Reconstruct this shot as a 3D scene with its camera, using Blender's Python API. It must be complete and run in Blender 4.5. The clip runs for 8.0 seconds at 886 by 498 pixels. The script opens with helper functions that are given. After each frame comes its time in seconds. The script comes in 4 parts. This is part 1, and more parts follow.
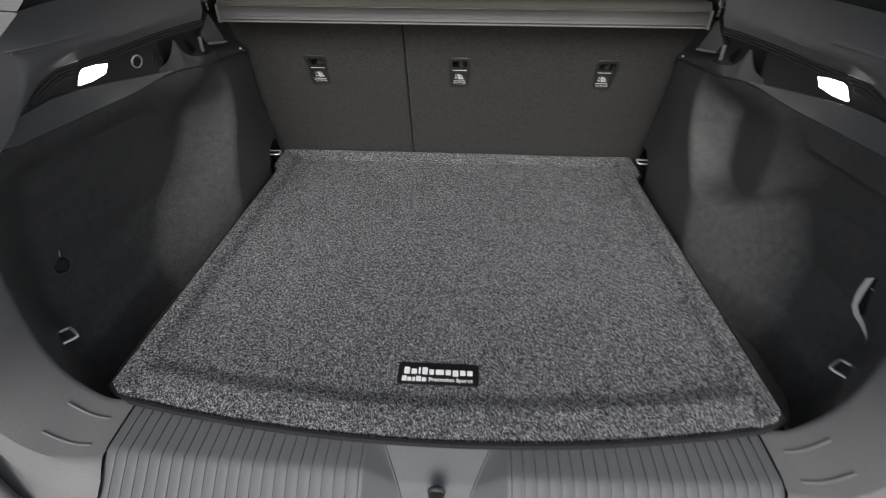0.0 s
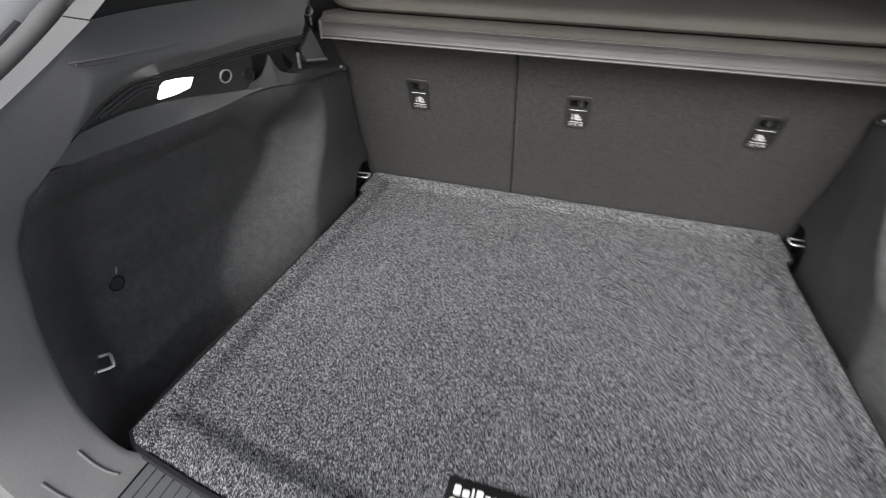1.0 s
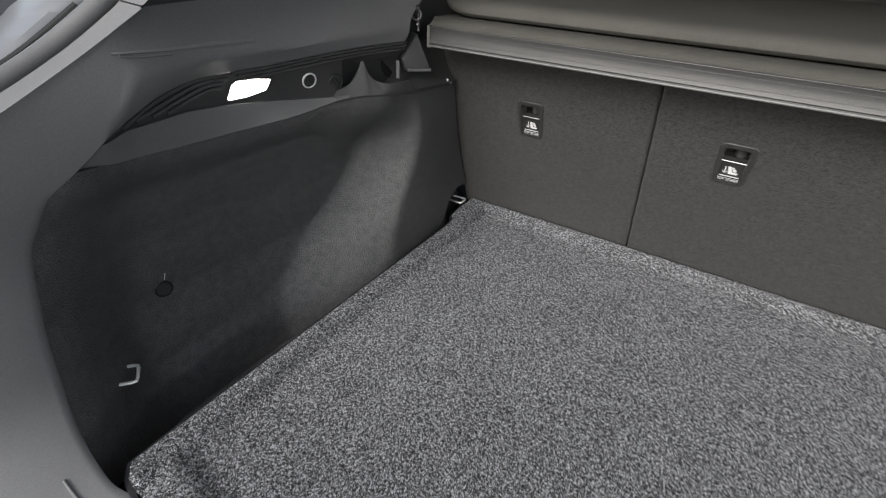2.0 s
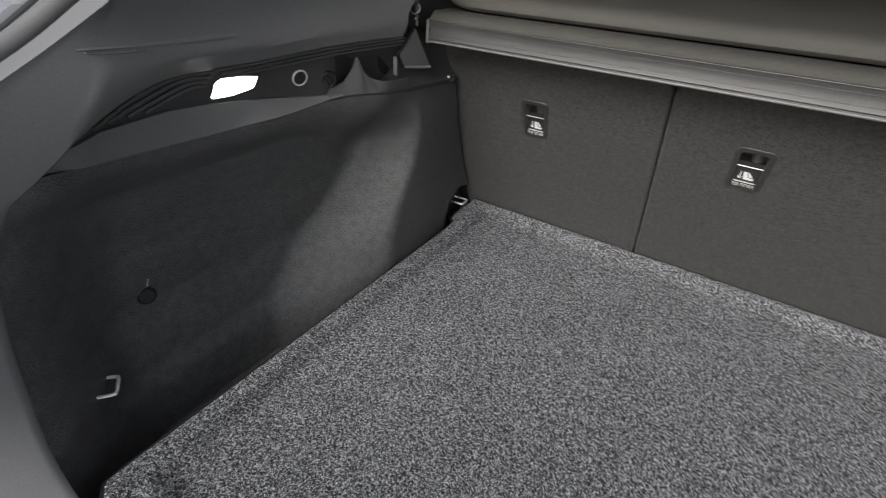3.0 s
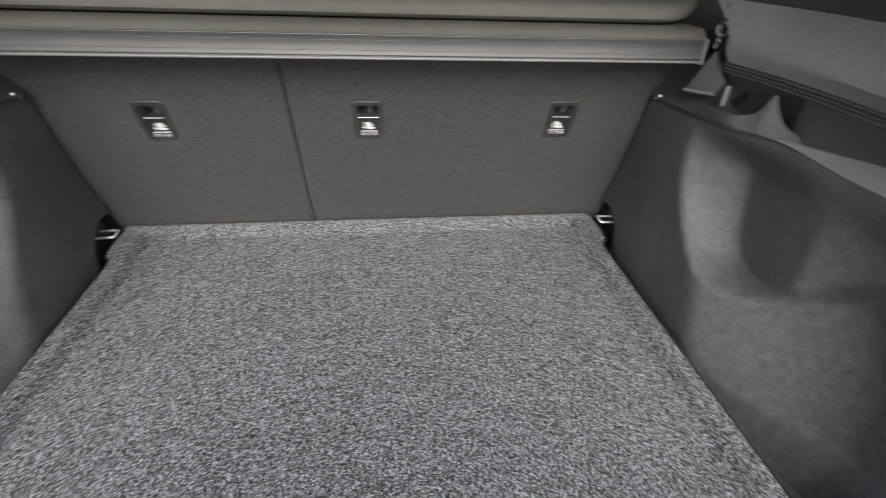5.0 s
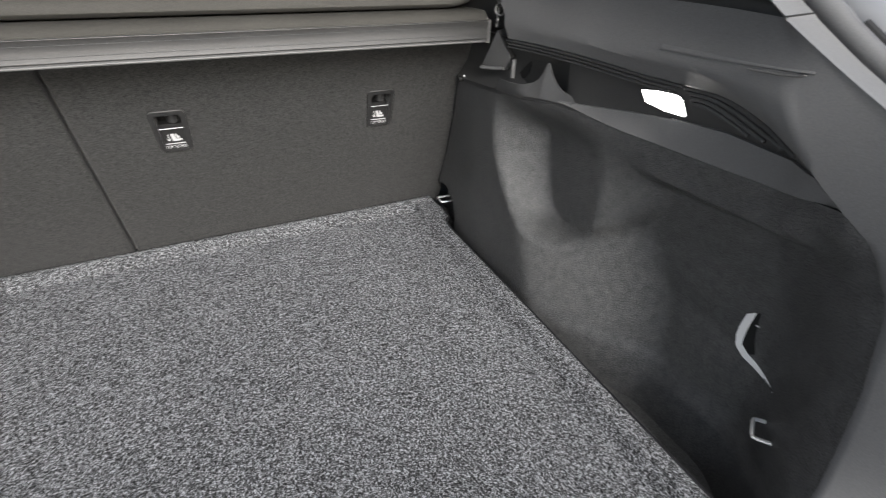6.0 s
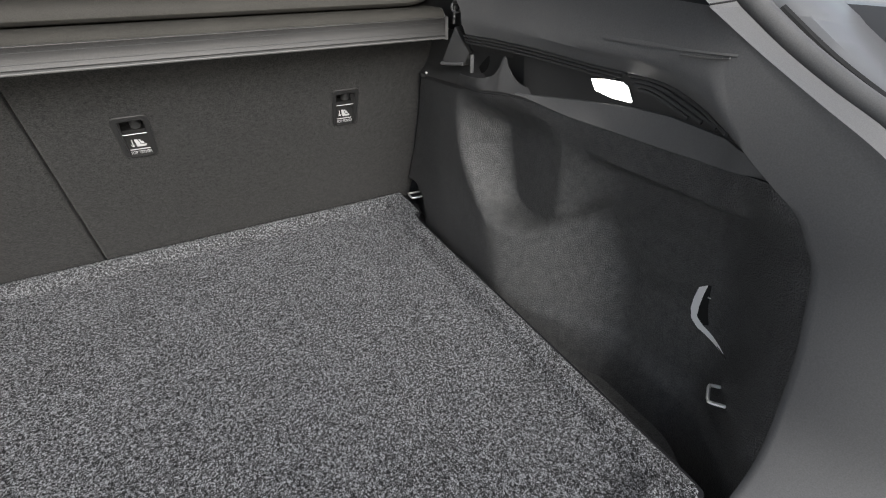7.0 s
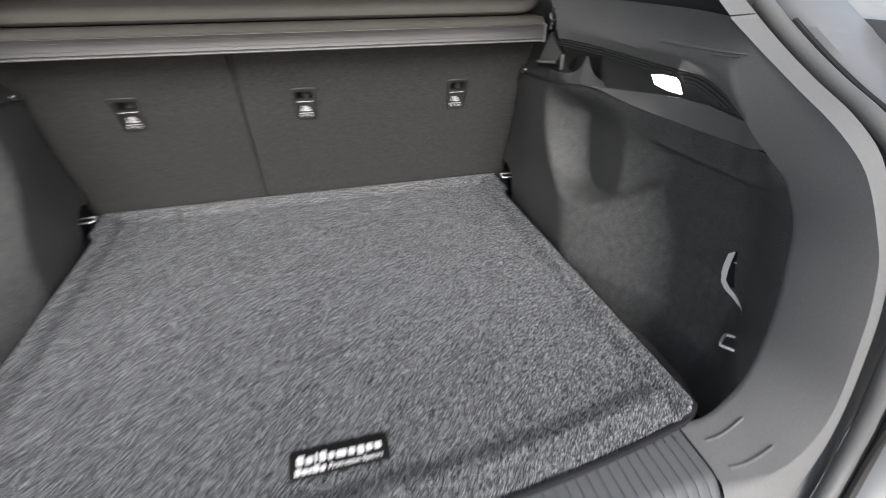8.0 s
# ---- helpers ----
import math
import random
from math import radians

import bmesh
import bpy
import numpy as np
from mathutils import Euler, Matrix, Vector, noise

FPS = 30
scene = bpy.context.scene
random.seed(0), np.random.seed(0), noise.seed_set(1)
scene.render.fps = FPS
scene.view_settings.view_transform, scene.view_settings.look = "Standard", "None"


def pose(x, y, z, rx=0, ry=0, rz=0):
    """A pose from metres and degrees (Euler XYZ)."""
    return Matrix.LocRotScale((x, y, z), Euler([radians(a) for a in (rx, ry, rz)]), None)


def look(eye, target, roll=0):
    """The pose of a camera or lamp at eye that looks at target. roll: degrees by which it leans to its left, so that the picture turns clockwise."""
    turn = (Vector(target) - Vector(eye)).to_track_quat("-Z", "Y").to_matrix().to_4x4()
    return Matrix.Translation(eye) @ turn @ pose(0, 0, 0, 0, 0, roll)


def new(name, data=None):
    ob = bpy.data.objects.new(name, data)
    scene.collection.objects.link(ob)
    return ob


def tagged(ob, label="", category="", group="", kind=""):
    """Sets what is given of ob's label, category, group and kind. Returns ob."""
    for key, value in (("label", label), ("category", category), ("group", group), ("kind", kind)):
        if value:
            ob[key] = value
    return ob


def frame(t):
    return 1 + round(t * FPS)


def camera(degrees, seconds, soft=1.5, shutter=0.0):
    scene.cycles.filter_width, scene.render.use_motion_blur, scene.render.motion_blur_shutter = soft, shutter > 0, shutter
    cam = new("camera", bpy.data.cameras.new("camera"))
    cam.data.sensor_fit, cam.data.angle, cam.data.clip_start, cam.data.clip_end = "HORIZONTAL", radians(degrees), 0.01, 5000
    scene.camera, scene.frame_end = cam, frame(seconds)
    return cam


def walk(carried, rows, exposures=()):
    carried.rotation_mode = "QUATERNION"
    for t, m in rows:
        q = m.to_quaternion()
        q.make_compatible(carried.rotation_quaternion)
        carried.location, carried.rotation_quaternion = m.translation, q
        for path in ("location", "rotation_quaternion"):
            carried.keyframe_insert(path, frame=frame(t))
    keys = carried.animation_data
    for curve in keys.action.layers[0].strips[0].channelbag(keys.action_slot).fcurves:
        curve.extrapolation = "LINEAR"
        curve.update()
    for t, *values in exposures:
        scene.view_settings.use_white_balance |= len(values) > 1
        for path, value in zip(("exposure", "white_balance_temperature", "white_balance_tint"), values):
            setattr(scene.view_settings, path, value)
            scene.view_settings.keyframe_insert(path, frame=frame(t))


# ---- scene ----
cam = camera(87.1, 8.0, soft=1.05, shutter=0.5)
PATH = [
    (0, (0.026, 0.002, 0.606), (-0.054, 1.629, -0.555), 0.3),
    (0.5, (0.012, 0.074, 0.598), (-0.208, 1.703, -0.54), 1.3),
    (1, (0.005, 0.182, 0.595), (-0.443, 1.781, -0.52), 1.7),
    (1.5, (-0.001, 0.282, 0.584), (-0.699, 1.803, -0.512), 2.3),
    (1.7, (-0.008, 0.315, 0.575), (-0.795, 1.796, -0.514), 2.5),
    (2.8, (-0.036, 0.405, 0.564), (-0.954, 1.796, -0.541), 3.2),
    (3, (-0.031, 0.399, 0.565), (-0.911, 1.81, -0.546), 3.1),
    (3.5, (-0.034, 0.395, 0.567), (-0.684, 1.911, -0.564), 3.1),
    (4, (-0.021, 0.397, 0.567), (-0.349, 2.02, -0.554), 3.0),
    (4.5, (0.003, 0.394, 0.561), (-0.041, 2.056, -0.55), 3.0),
    (5, (0.03, 0.386, 0.564), (0.27, 2.034, -0.544), 2.5),
    (5.2, (0.042, 0.378, 0.556), (0.406, 2.012, -0.539), 2.2),
    (6.3, (0.091, 0.343, 0.549), (0.896, 1.817, -0.536), 0.9),
    (6.5, (0.092, 0.336, 0.549), (0.912, 1.802, -0.536), 0.6),
    (7, (0.09, 0.32, 0.548), (0.905, 1.793, -0.533), 0.1),
    (7.5, (0.089, 0.267, 0.549), (0.768, 1.811, -0.525), -0.6),
    (8, (0.026, 0.092, 0.562), (0.474, 1.736, -0.486), 0.1),
]
EXPOSURES = [(0.0, 0.48), (0.5, 0.88), (1.5, 1.17), (3.0, 0.98), (4.0, 1.41), (4.5, 1.40), (5.2, 1.39), (6.5, 1.17), (7.0, 0.9), (7.5, 0.88), (8.0, 1.25)]
walk(cam, [(t, look(eye, target, roll)) for t, eye, target, roll in PATH], EXPOSURES)

# ---------------------------------------------------------------- light
world = bpy.data.worlds.new("sky")
scene.world = world
world.use_nodes = True
wn = world.node_tree.nodes
sky = wn.new("ShaderNodeTexSky")
sky.sky_type, sky.sun_disc = "NISHITA", False
sky.sun_elevation, sky.sun_rotation = radians(31), radians(182)
sky.air_density, sky.dust_density = 1.0, 2.2
wn["Background"].inputs["Strength"].default_value = 0.118
haze = wn.new("ShaderNodeHueSaturation")
haze.inputs["Saturation"].default_value = 0.6
world.node_tree.links.new(sky.outputs["Color"], haze.inputs["Color"])
world.node_tree.links.new(haze.outputs["Color"], wn["Background"].inputs["Color"])
sun = new("sun", bpy.data.lights.new("sun", "SUN"))
sun.data.energy, sun.data.angle, sun.data.color = 2.0, radians(28), (1.0, 0.995, 0.985)
sun.matrix_world = look((-0.12, -3.2, 2.4), (0, 0.8, 0))


LAMP_WATTS = 0.28

# ---------------------------------------------------------------- materials
def material(name, colour, rough=0.5, metal=0.0, spec=0.5):
    m = bpy.data.materials.new(name)
    m.use_nodes = True
    b = m.node_tree.nodes["Principled BSDF"]
    b.inputs["Base Color"].default_value = (*colour, 1)
    b.inputs["Roughness"].default_value = rough
    b.inputs["Metallic"].default_value = metal
    b.inputs["Specular IOR Level"].default_value = spec
    return m


def textured(name, dark, light, rough=0.5, spec=0.4, fine=900.0, coarse=9.0, bump=0.2, depth=0.0006, low=0.35, high=0.65, sheen=0.0):
    """Two scales of variation in colour, fine grain in relief and a little unevenness in gloss."""
    m = material(name, dark, rough, 0.0, spec)
    n, k = m.node_tree.nodes, m.node_tree.links
    b = n["Principled BSDF"]
    tc = n.new("ShaderNodeTexCoord")
    grain, stain = n.new("ShaderNodeTexNoise"), n.new("ShaderNodeTexNoise")
    grain.inputs["Scale"].default_value, grain.inputs["Detail"].default_value = fine, 3.0
    stain.inputs["Scale"].default_value, stain.inputs["Detail"].default_value = coarse, 5.0
    ramp = n.new("ShaderNodeValToRGB")
    ramp.color_ramp.elements[0].position, ramp.color_ramp.elements[1].position = low, high
    ramp.color_ramp.elements[0].color, ramp.color_ramp.elements[1].color = (*dark, 1), (*light, 1)
    add = n.new("ShaderNodeMath")
    add.operation, add.use_clamp = "MULTIPLY_ADD", True
    add.inputs[1].default_value = 0.35
    half = n.new("ShaderNodeMath")
    half.operation = "MULTIPLY"
    half.inputs[1].default_value = 0.65
    for t in (grain, stain):
        k.new(tc.outputs["Object"], t.inputs["Vector"])
    k.new(grain.outputs["Fac"], half.inputs[0])
    k.new(stain.outputs["Fac"], add.inputs[0])
    k.new(half.outputs[0], add.inputs[2])
    k.new(add.outputs[0], ramp.inputs["Fac"])
    k.new(ramp.outputs["Color"], b.inputs["Base Color"])
    gloss = n.new("ShaderNodeMapRange")
    gloss.inputs["To Min"].default_value, gloss.inputs["To Max"].default_value = rough - 0.08, rough + 0.08
    k.new(stain.outputs["Fac"], gloss.inputs["Value"])
    k.new(gloss.outputs["Result"], b.inputs["Roughness"])
    rel = n.new("ShaderNodeBump")
    rel.inputs["Strength"].default_value, rel.inputs["Distance"].default_value = bump, depth
    k.new(grain.outputs["Fac"], rel.inputs["Height"])
    k.new(rel.outputs["Normal"], b.inputs["Normal"])
    b.inputs["Sheen Weight"].default_value = sheen
    return m


M_PLASTIC = textured("grained plastic", (0.114, 0.114, 0.115), (0.150, 0.150, 0.151), 0.56, 0.3, 700, 5, 0.3, 0.0004)
M_BLACK = textured("black plastic", (0.018, 0.018, 0.018), (0.026, 0.026, 0.026), 0.42, 0.4, 1400, 8, 0.2, 0.0003)
# Darker than the grained plastic: lamp recess, pocket, small fittings, upper cabin side.
M_RECESS = textured("darker plastic", (0.030, 0.030, 0.030), (0.043, 0.043, 0.043), 0.46, 0.5, 700, 5, 0.3, 0.0004)
M_SILL = textured("sill plastic", (0.076, 0.080, 0.085), (0.098, 0.103, 0.109), 0.55, 0.35, 700, 4, 0.2, 0.0004)
M_FELT = textured("lining felt", (0.019, 0.0193, 0.0195), (0.108, 0.1085, 0.109), 0.42, 0.6, 460, 70, 1.0, 0.0018, 0.3, 0.7)
M_SEAT = textured("backrest felt", (0.0095, 0.0094, 0.0092), (0.054, 0.0533, 0.0518), 0.95, 0.2, 520, 150, 0.8, 0.0014, 0.30, 0.70, sheen=0.1)
M_COVER = textured("cover cloth", (0.040, 0.038, 0.034), (0.062, 0.059, 0.053), 0.8, 0.3, 900, 10, 0.4, 0.0006)
M_TRIM = textured("dark grained plastic", (0.052, 0.052, 0.0525), (0.070, 0.070, 0.0705), 0.52, 0.35, 700, 5, 0.3, 0.0004)
M_STEEL = material("dark steel", (0.17, 0.17, 0.17), 0.38, 0.9)
M_BAR = material("bright steel bar", (0.42, 0.42, 0.42), 0.4, 0.5)
M_LIGHTSTOP = material("near-black light stop", (0.008, 0.009, 0.009), 0.08)
M_ROLL = textured("roller cloth", (0.040, 0.038, 0.034), (0.060, 0.058, 0.052), 0.85, 0.2, 700, 10, 0.5, 0.0008)
M_CASE = textured("cassette aluminium", (0.024, 0.0236, 0.023), (0.060, 0.059, 0.058), 0.45, 0.5, 900, 5, 0.2, 0.0003)
M_FLOORBOARD = textured("floor felt", (0.006, 0.006, 0.006), (0.011, 0.011, 0.011), 0.95, 0.05, 900, 15, 0.5, 0.001)
M_BINDING = textured("binding tape", (0.010, 0.010, 0.012), (0.022, 0.022, 0.025), 0.8, 0.2, 1500, 20, 0.5, 0.0006)
M_SEALGROOVE = textured("black groove rubber", (0.010, 0.010, 0.010), (0.018, 0.018, 0.018), 0.6, 0.3, 900, 10, 0.15, 0.0004)
M_RUBBER = textured("seal rubber", (0.085, 0.085, 0.087), (0.115, 0.115, 0.117), 0.55, 0.4, 900, 10, 0.15, 0.0004)
M_PAINT = textured("grey body paint", (0.13, 0.134, 0.142), (0.15, 0.154, 0.162), 0.32, 0.5, 2000, 3, 0.02, 0.0001)
M_CHROME = material("zinc plated steel", (0.86, 0.86, 0.86), 0.34, 0.6)
M_WHITE = material("white print", (0.42, 0.42, 0.42), 0.5)
M_PRINT = material("bright white print", (0.72, 0.72, 0.72), 0.5)
M_LABEL = material("black label", (0.006, 0.006, 0.006), 0.45)
M_EDGE = material("light cut edge", (0.80, 0.80, 0.79), 0.6)
M_LIP = material("grey lip", (0.095, 0.094, 0.092), 0.5)
M_DARK = material("near black", (0.004, 0.004, 0.004), 0.8)
# Ground colour is assumed, kept pale to bounce light up into the boot.
M_PAVING = textured("pale concrete", (0.26, 0.26, 0.255), (0.36, 0.36, 0.352), 0.85, 0.3, 60, 2, 0.3, 0.002)
M_LINER = textured("headliner cloth", (0.2, 0.2, 0.19), (0.26, 0.26, 0.25), 0.9, 0.2, 900, 8, 0.4, 0.0005)
M_LENS = material("lit lamp lens", (0.9, 0.9, 0.9), 0.4)
_b = M_LENS.node_tree.nodes["Principled BSDF"]
_b.inputs["Emission Color"].default_value, _b.inputs["Emission Strength"].default_value = (1.0, 0.97, 0.93, 1), 4.5


def carpet():
    """Heathered yarn: every tuft takes its own grey, with a broad unevenness over the mat."""
    m = material("heather carpet yarn", (0.1, 0.1, 0.1), 0.95, 0.0, 0.1)
    n, k = m.node_tree.nodes, m.node_tree.links
    b = n["Principled BSDF"]
    geo, tc, broad = n.new("ShaderNodeNewGeometry"), n.new("ShaderNodeTexCoord"), n.new("ShaderNodeTexNoise")
    clump = n.new("ShaderNodeTexNoise")
    broad.inputs["Scale"].default_value, clump.inputs["Scale"].default_value = 7.0, 270.0
    broad.inputs["Detail"].default_value = 4.0
    ramp = n.new("ShaderNodeValToRGB")
    el = ramp.color_ramp.elements
    el[0].position, el[0].color = 0.0, (0.0136, 0.014, 0.0147, 1)
    el[1].position, el[1].color = 1.0, (0.415, 0.425, 0.445, 1)
    for at, v in ((0.3, 0.048), (0.55, 0.125), (0.8, 0.24)):
        el.new(at).color = (v * 0.98, v, v * 1.045, 1)
    mix = n.new("ShaderNodeMath")
    mix.operation = "MULTIPLY_ADD"
    mix.inputs[1].default_value = 1.0
    sub = n.new("ShaderNodeMapRange")
    sub.inputs["From Min"].default_value, sub.inputs["From Max"].default_value = 0.34, 0.66
    sub.inputs["To Min"].default_value, sub.inputs["To Max"].default_value = -0.30, 0.30
    wide = n.new("ShaderNodeMapRange")
    wide.inputs["To Min"].default_value, wide.inputs["To Max"].default_value = -0.06, 0.06
    plus = n.new("ShaderNodeMath")
    plus.operation, plus.use_clamp = "ADD", True
    for t in (broad, clump):
        k.new(tc.outputs["Object"], t.inputs["Vector"])
    k.new(clump.outputs["Fac"], sub.inputs["Value"])
    k.new(broad.outputs["Fac"], wide.inputs["Value"])
    k.new(geo.outputs["Random Per Island"], mix.inputs[0])
    k.new(sub.outputs["Result"], mix.inputs[2])
    k.new(mix.outputs[0], plus.inputs[0])
    k.new(wide.outputs["Result"], plus.inputs[1])
    k.new(plus.outputs[0], ramp.inputs["Fac"])
    k.new(ramp.outputs["Color"], b.inputs["Base Color"])
    return m


M_CARPET = carpet()
M_BACKING = textured("carpet backing", (0.016, 0.016, 0.017), (0.04, 0.04, 0.041), 0.95, 0.1, 700, 9, 0.5, 0.001)


# ---------------------------------------------------------------- helpers
def thing(name, at, label="", category="", group="", kind=""):
    ob = new(name)
    ob.empty_display_size = 0.02
    ob.location = at
    return tagged(ob, label, category, group, kind)


def base_of(ob):
    v = Vector((0, 0, 0))
    while ob:
        v, ob = v + ob.location, ob.parent
    return v


def part(name, bm, mat, parent=None, label="", smooth=True):
    """Links a bmesh given in world places as one mesh object under a thing or a part."""
    me = bpy.data.meshes.new(name)
    if parent:
        bmesh.ops.translate(bm, vec=-base_of(parent), verts=bm.verts)
    bm.normal_update()
    bm.to_mesh(me)
    bm.free()
    me.materials.append(mat)
    for p in me.polygons:
        p.use_smooth = smooth
    ob = new(name, me)
    ob.parent = parent
    if smooth:
        me.set_sharp_from_angle(angle=radians(40))
    return tagged(ob, label)


def spline(pts, n):
    """n points along a smooth curve through the given ones, evenly by their chords."""
    p = [Vector(q) for q in pts]
    p = [2 * p[0] - p[1]] + p + [2 * p[-1] - p[-2]]
    cum = [0.0]
    for i in range(1, len(p) - 2):
        cum.append(cum[-1] + (p[i + 1] - p[i]).length)
    out = []
    for j in range(n):
        d = cum[-1] * j / (n - 1)
        i = max(0, min(len(cum) - 2, int(np.searchsorted(cum, d, side="right")) - 1))
        t = (d - cum[i]) / max(cum[i + 1] - cum[i], 1e-9)
        a, b, c, e = p[i:i + 4]
        out.append(0.5 * (2 * b + (c - a) * t + (2 * a - 5 * b + 4 * c - e) * t * t + (3 * b - a - 3 * c + e) * t ** 3))
    return out


def straight(pts, n):
    """n places along a broken line of y, z pairs, evenly by its corners."""
    t = np.linspace(0, len(pts) - 1, n)
    return [Vector((0, float(np.interp(k, range(len(pts)), [p[0] for p in pts])), float(np.interp(k, range(len(pts)), [p[1] for p in pts])))) for k in t]


def sheet(rows, thick=0.0, way=None, closed=False):
    """A grid of faces over rows of points; with thick, given a back along way as well."""
    bm = bmesh.new()
    g = [[bm.verts.new(p) for p in r] for r in rows]
    w = len(g[0])
    for i in range(len(g) - 1):
        for j in range(w if closed else w - 1):
            bm.faces.new((g[i][j], g[i][(j + 1) % w], g[i + 1][(j + 1) % w], g[i + 1][j]))
    if thick:
        off = Vector(way) * thick
        h = [[bm.verts.new(v.co + off) for v in r] for r in g]
        for i in range(len(g) - 1):
            for j in range(w - 1):
                bm.faces.new((h[i][j], h[i + 1][j], h[i + 1][j + 1], h[i][j + 1]))
            bm.faces.new((g[i][0], g[i + 1][0], h[i + 1][0], h[i][0]))
            bm.faces.new((g[i][-1], h[i][-1], h[i + 1][-1], g[i + 1][-1]))
        for j in range(w - 1):
            bm.faces.new((g[0][j], h[0][j], h[0][j + 1], g[0][j + 1]))
            bm.faces.new((g[-1][j], g[-1][j + 1], h[-1][j + 1], h[-1][j]))
    bmesh.ops.recalc_face_normals(bm, faces=bm.faces)
    return bm


def tube(path, r, sides=8, flat=1.0, up=(0, 0, 1)):
    """A round bar along a path, its ends closed; flat squashes it along up."""
    p = [Vector(q) for q in path]
    bm, rings = bmesh.new(), []
    for i, c in enumerate(p):
        d = (p[min(i + 1, len(p) - 1)] - p[max(i - 1, 0)]).normalized()
        a = d.cross(Vector(up))
        a = a.normalized() if a.length > 1e-6 else d.orthogonal().normalized()
        b = a.cross(d).normalized()
        rings.append([bm.verts.new(c + r * (math.cos(t) * a + flat * math.sin(t) * b)) for t in (2 * math.pi * s / sides for s in range(sides))])
    for i in range(len(rings) - 1):
        for s in range(sides):
            bm.faces.new((rings[i][s], rings[i][(s + 1) % sides], rings[i + 1][(s + 1) % sides], rings[i + 1][s]))
    bm.faces.new(rings[0][::-1])
    bm.faces.new(rings[-1])
    bmesh.ops.recalc_face_normals(bm, faces=bm.faces)
    return bm


def prism(outline, depth, m=None, bevel=0.0, segments=2):
    """An outline in x, z drawn out along +y by depth, then moved by m; bevelled on its front rim."""
    bm = bmesh.new()
    front = [bm.verts.new((x, 0, z)) for x, z in outline]
    f = bm.faces.new(front)
    r = bmesh.ops.extrude_face_region(bm, geom=[f])
    bmesh.ops.translate(bm, vec=(0, depth, 0), verts=[v for v in r["geom"] if isinstance(v, bmesh.types.BMVert)])
    bmesh.ops.recalc_face_normals(bm, faces=bm.faces)
    if bevel:
        bmesh.ops.bevel(bm, geom=[e for e in bm.edges if abs(e.verts[0].co.y - e.verts[1].co.y) < 1e-9], offset=bevel, segments=segments, affect="EDGES", profile=0.5)
    if m:
        bm.transform(m)
    return bm


def rounded(w, h, r, n=5, cx=0.0, cz=0.0, taper=0.0):
    """A rounded rectangle's outline; taper narrows its foot."""
    out = []
    for x, z, a in ((w / 2 - r, h / 2 - r, 0), (-w / 2 + r, h / 2 - r, 90), (-w / 2 + r, -h / 2 + r, 180), (w / 2 - r, -h / 2 + r, 270)):
        for i in range(n):
            t = radians(a + 90 * i / (n - 1))
            px, pz = x + r * math.cos(t), z + r * math.sin(t)
            out.append((cx + px * (1 - taper * (0.5 - pz / h)), cz + pz))
    return out


def lettering(text, size, m, name, mat, parent, fit=0.0, bold=0.0):
    """Raised words in the built-in font, flat in x, z before m places them; fit sets their width."""
    cu = bpy.data.curves.new("words", "FONT")
    cu.body, cu.size, cu.align_x, cu.align_y, cu.extrude = text, size, "CENTER", "CENTER", 0.00015
    cu.offset = bold
    ob = new("words", cu)
    dg = bpy.context.evaluated_depsgraph_get()
    me = bpy.data.meshes.new_from_object(ob.evaluated_get(dg))
    bm = bmesh.new()
    bm.from_mesh(me)
    bpy.data.objects.remove(ob)
    bpy.data.curves.remove(cu)
    bpy.data.meshes.remove(me)
    if fit:
        wide = max(v.co.x for v in bm.verts) - min(v.co.x for v in bm.verts)
        bmesh.ops.scale(bm, vec=(fit / wide, 1, 1), verts=bm.verts)
    bm.transform(m @ pose(0, 0, 0, 90))
    return part(name, bm, mat, parent, smooth=False)


def disc(c, n, r, thick, sides=24, flat=1.0, up=(0, 0, 1)):
    """A round plate at c facing along n, with a rounded rim; flat squashes it along up."""
    n = Vector(n).normalized()
    a = n.cross(Vector(up)).normalized()
    b = a.cross(n).normalized()
    bm, rings = bmesh.new(), []
    for rr, h in ((r, 0.0), (r, thick * 0.6), (r - thick * 0.4, thick)):
        rings.append([bm.verts.new(Vector(c) + rr * (math.cos(t) * a + flat * math.sin(t) * b) + n * h) for t in (2 * math.pi * i / sides for i in range(sides))])
    for s, t in zip(rings, rings[1:]):
        for i in range(sides):
            bm.faces.new((s[i], s[(i + 1) % sides], t[(i + 1) % sides], t[i]))
    bm.faces.new(rings[-1])
    bm.faces.new(rings[0][::-1])
    bmesh.ops.recalc_face_normals(bm, faces=bm.faces)
    return bm


def torus(c, n, r, w, sides=28, flat=1.0, up=(0, 0, 1)):
    """A round ring at c in the plane across n."""
    n = Vector(n).normalized()
    a = n.cross(Vector(up)).normalized()
    b = a.cross(n).normalized()
    bm, rings = bmesh.new(), []
    for i in range(sides):
        t = 2 * math.pi * i / sides
        d = math.cos(t) * a + flat * math.sin(t) * b
        rings.append([bm.verts.new(Vector(c) + d * (r + w * math.cos(q)) + n * w * math.sin(q)) for q in (2 * math.pi * k / 8 for k in range(8))])
    for i in range(sides):
        for k in range(8):
            s, t = rings[i], rings[(i + 1) % sides]
            bm.faces.new((s[k], s[(k + 1) % 8], t[(k + 1) % 8], t[k]))
    bmesh.ops.recalc_face_normals(bm, faces=bm.faces)
    return bm


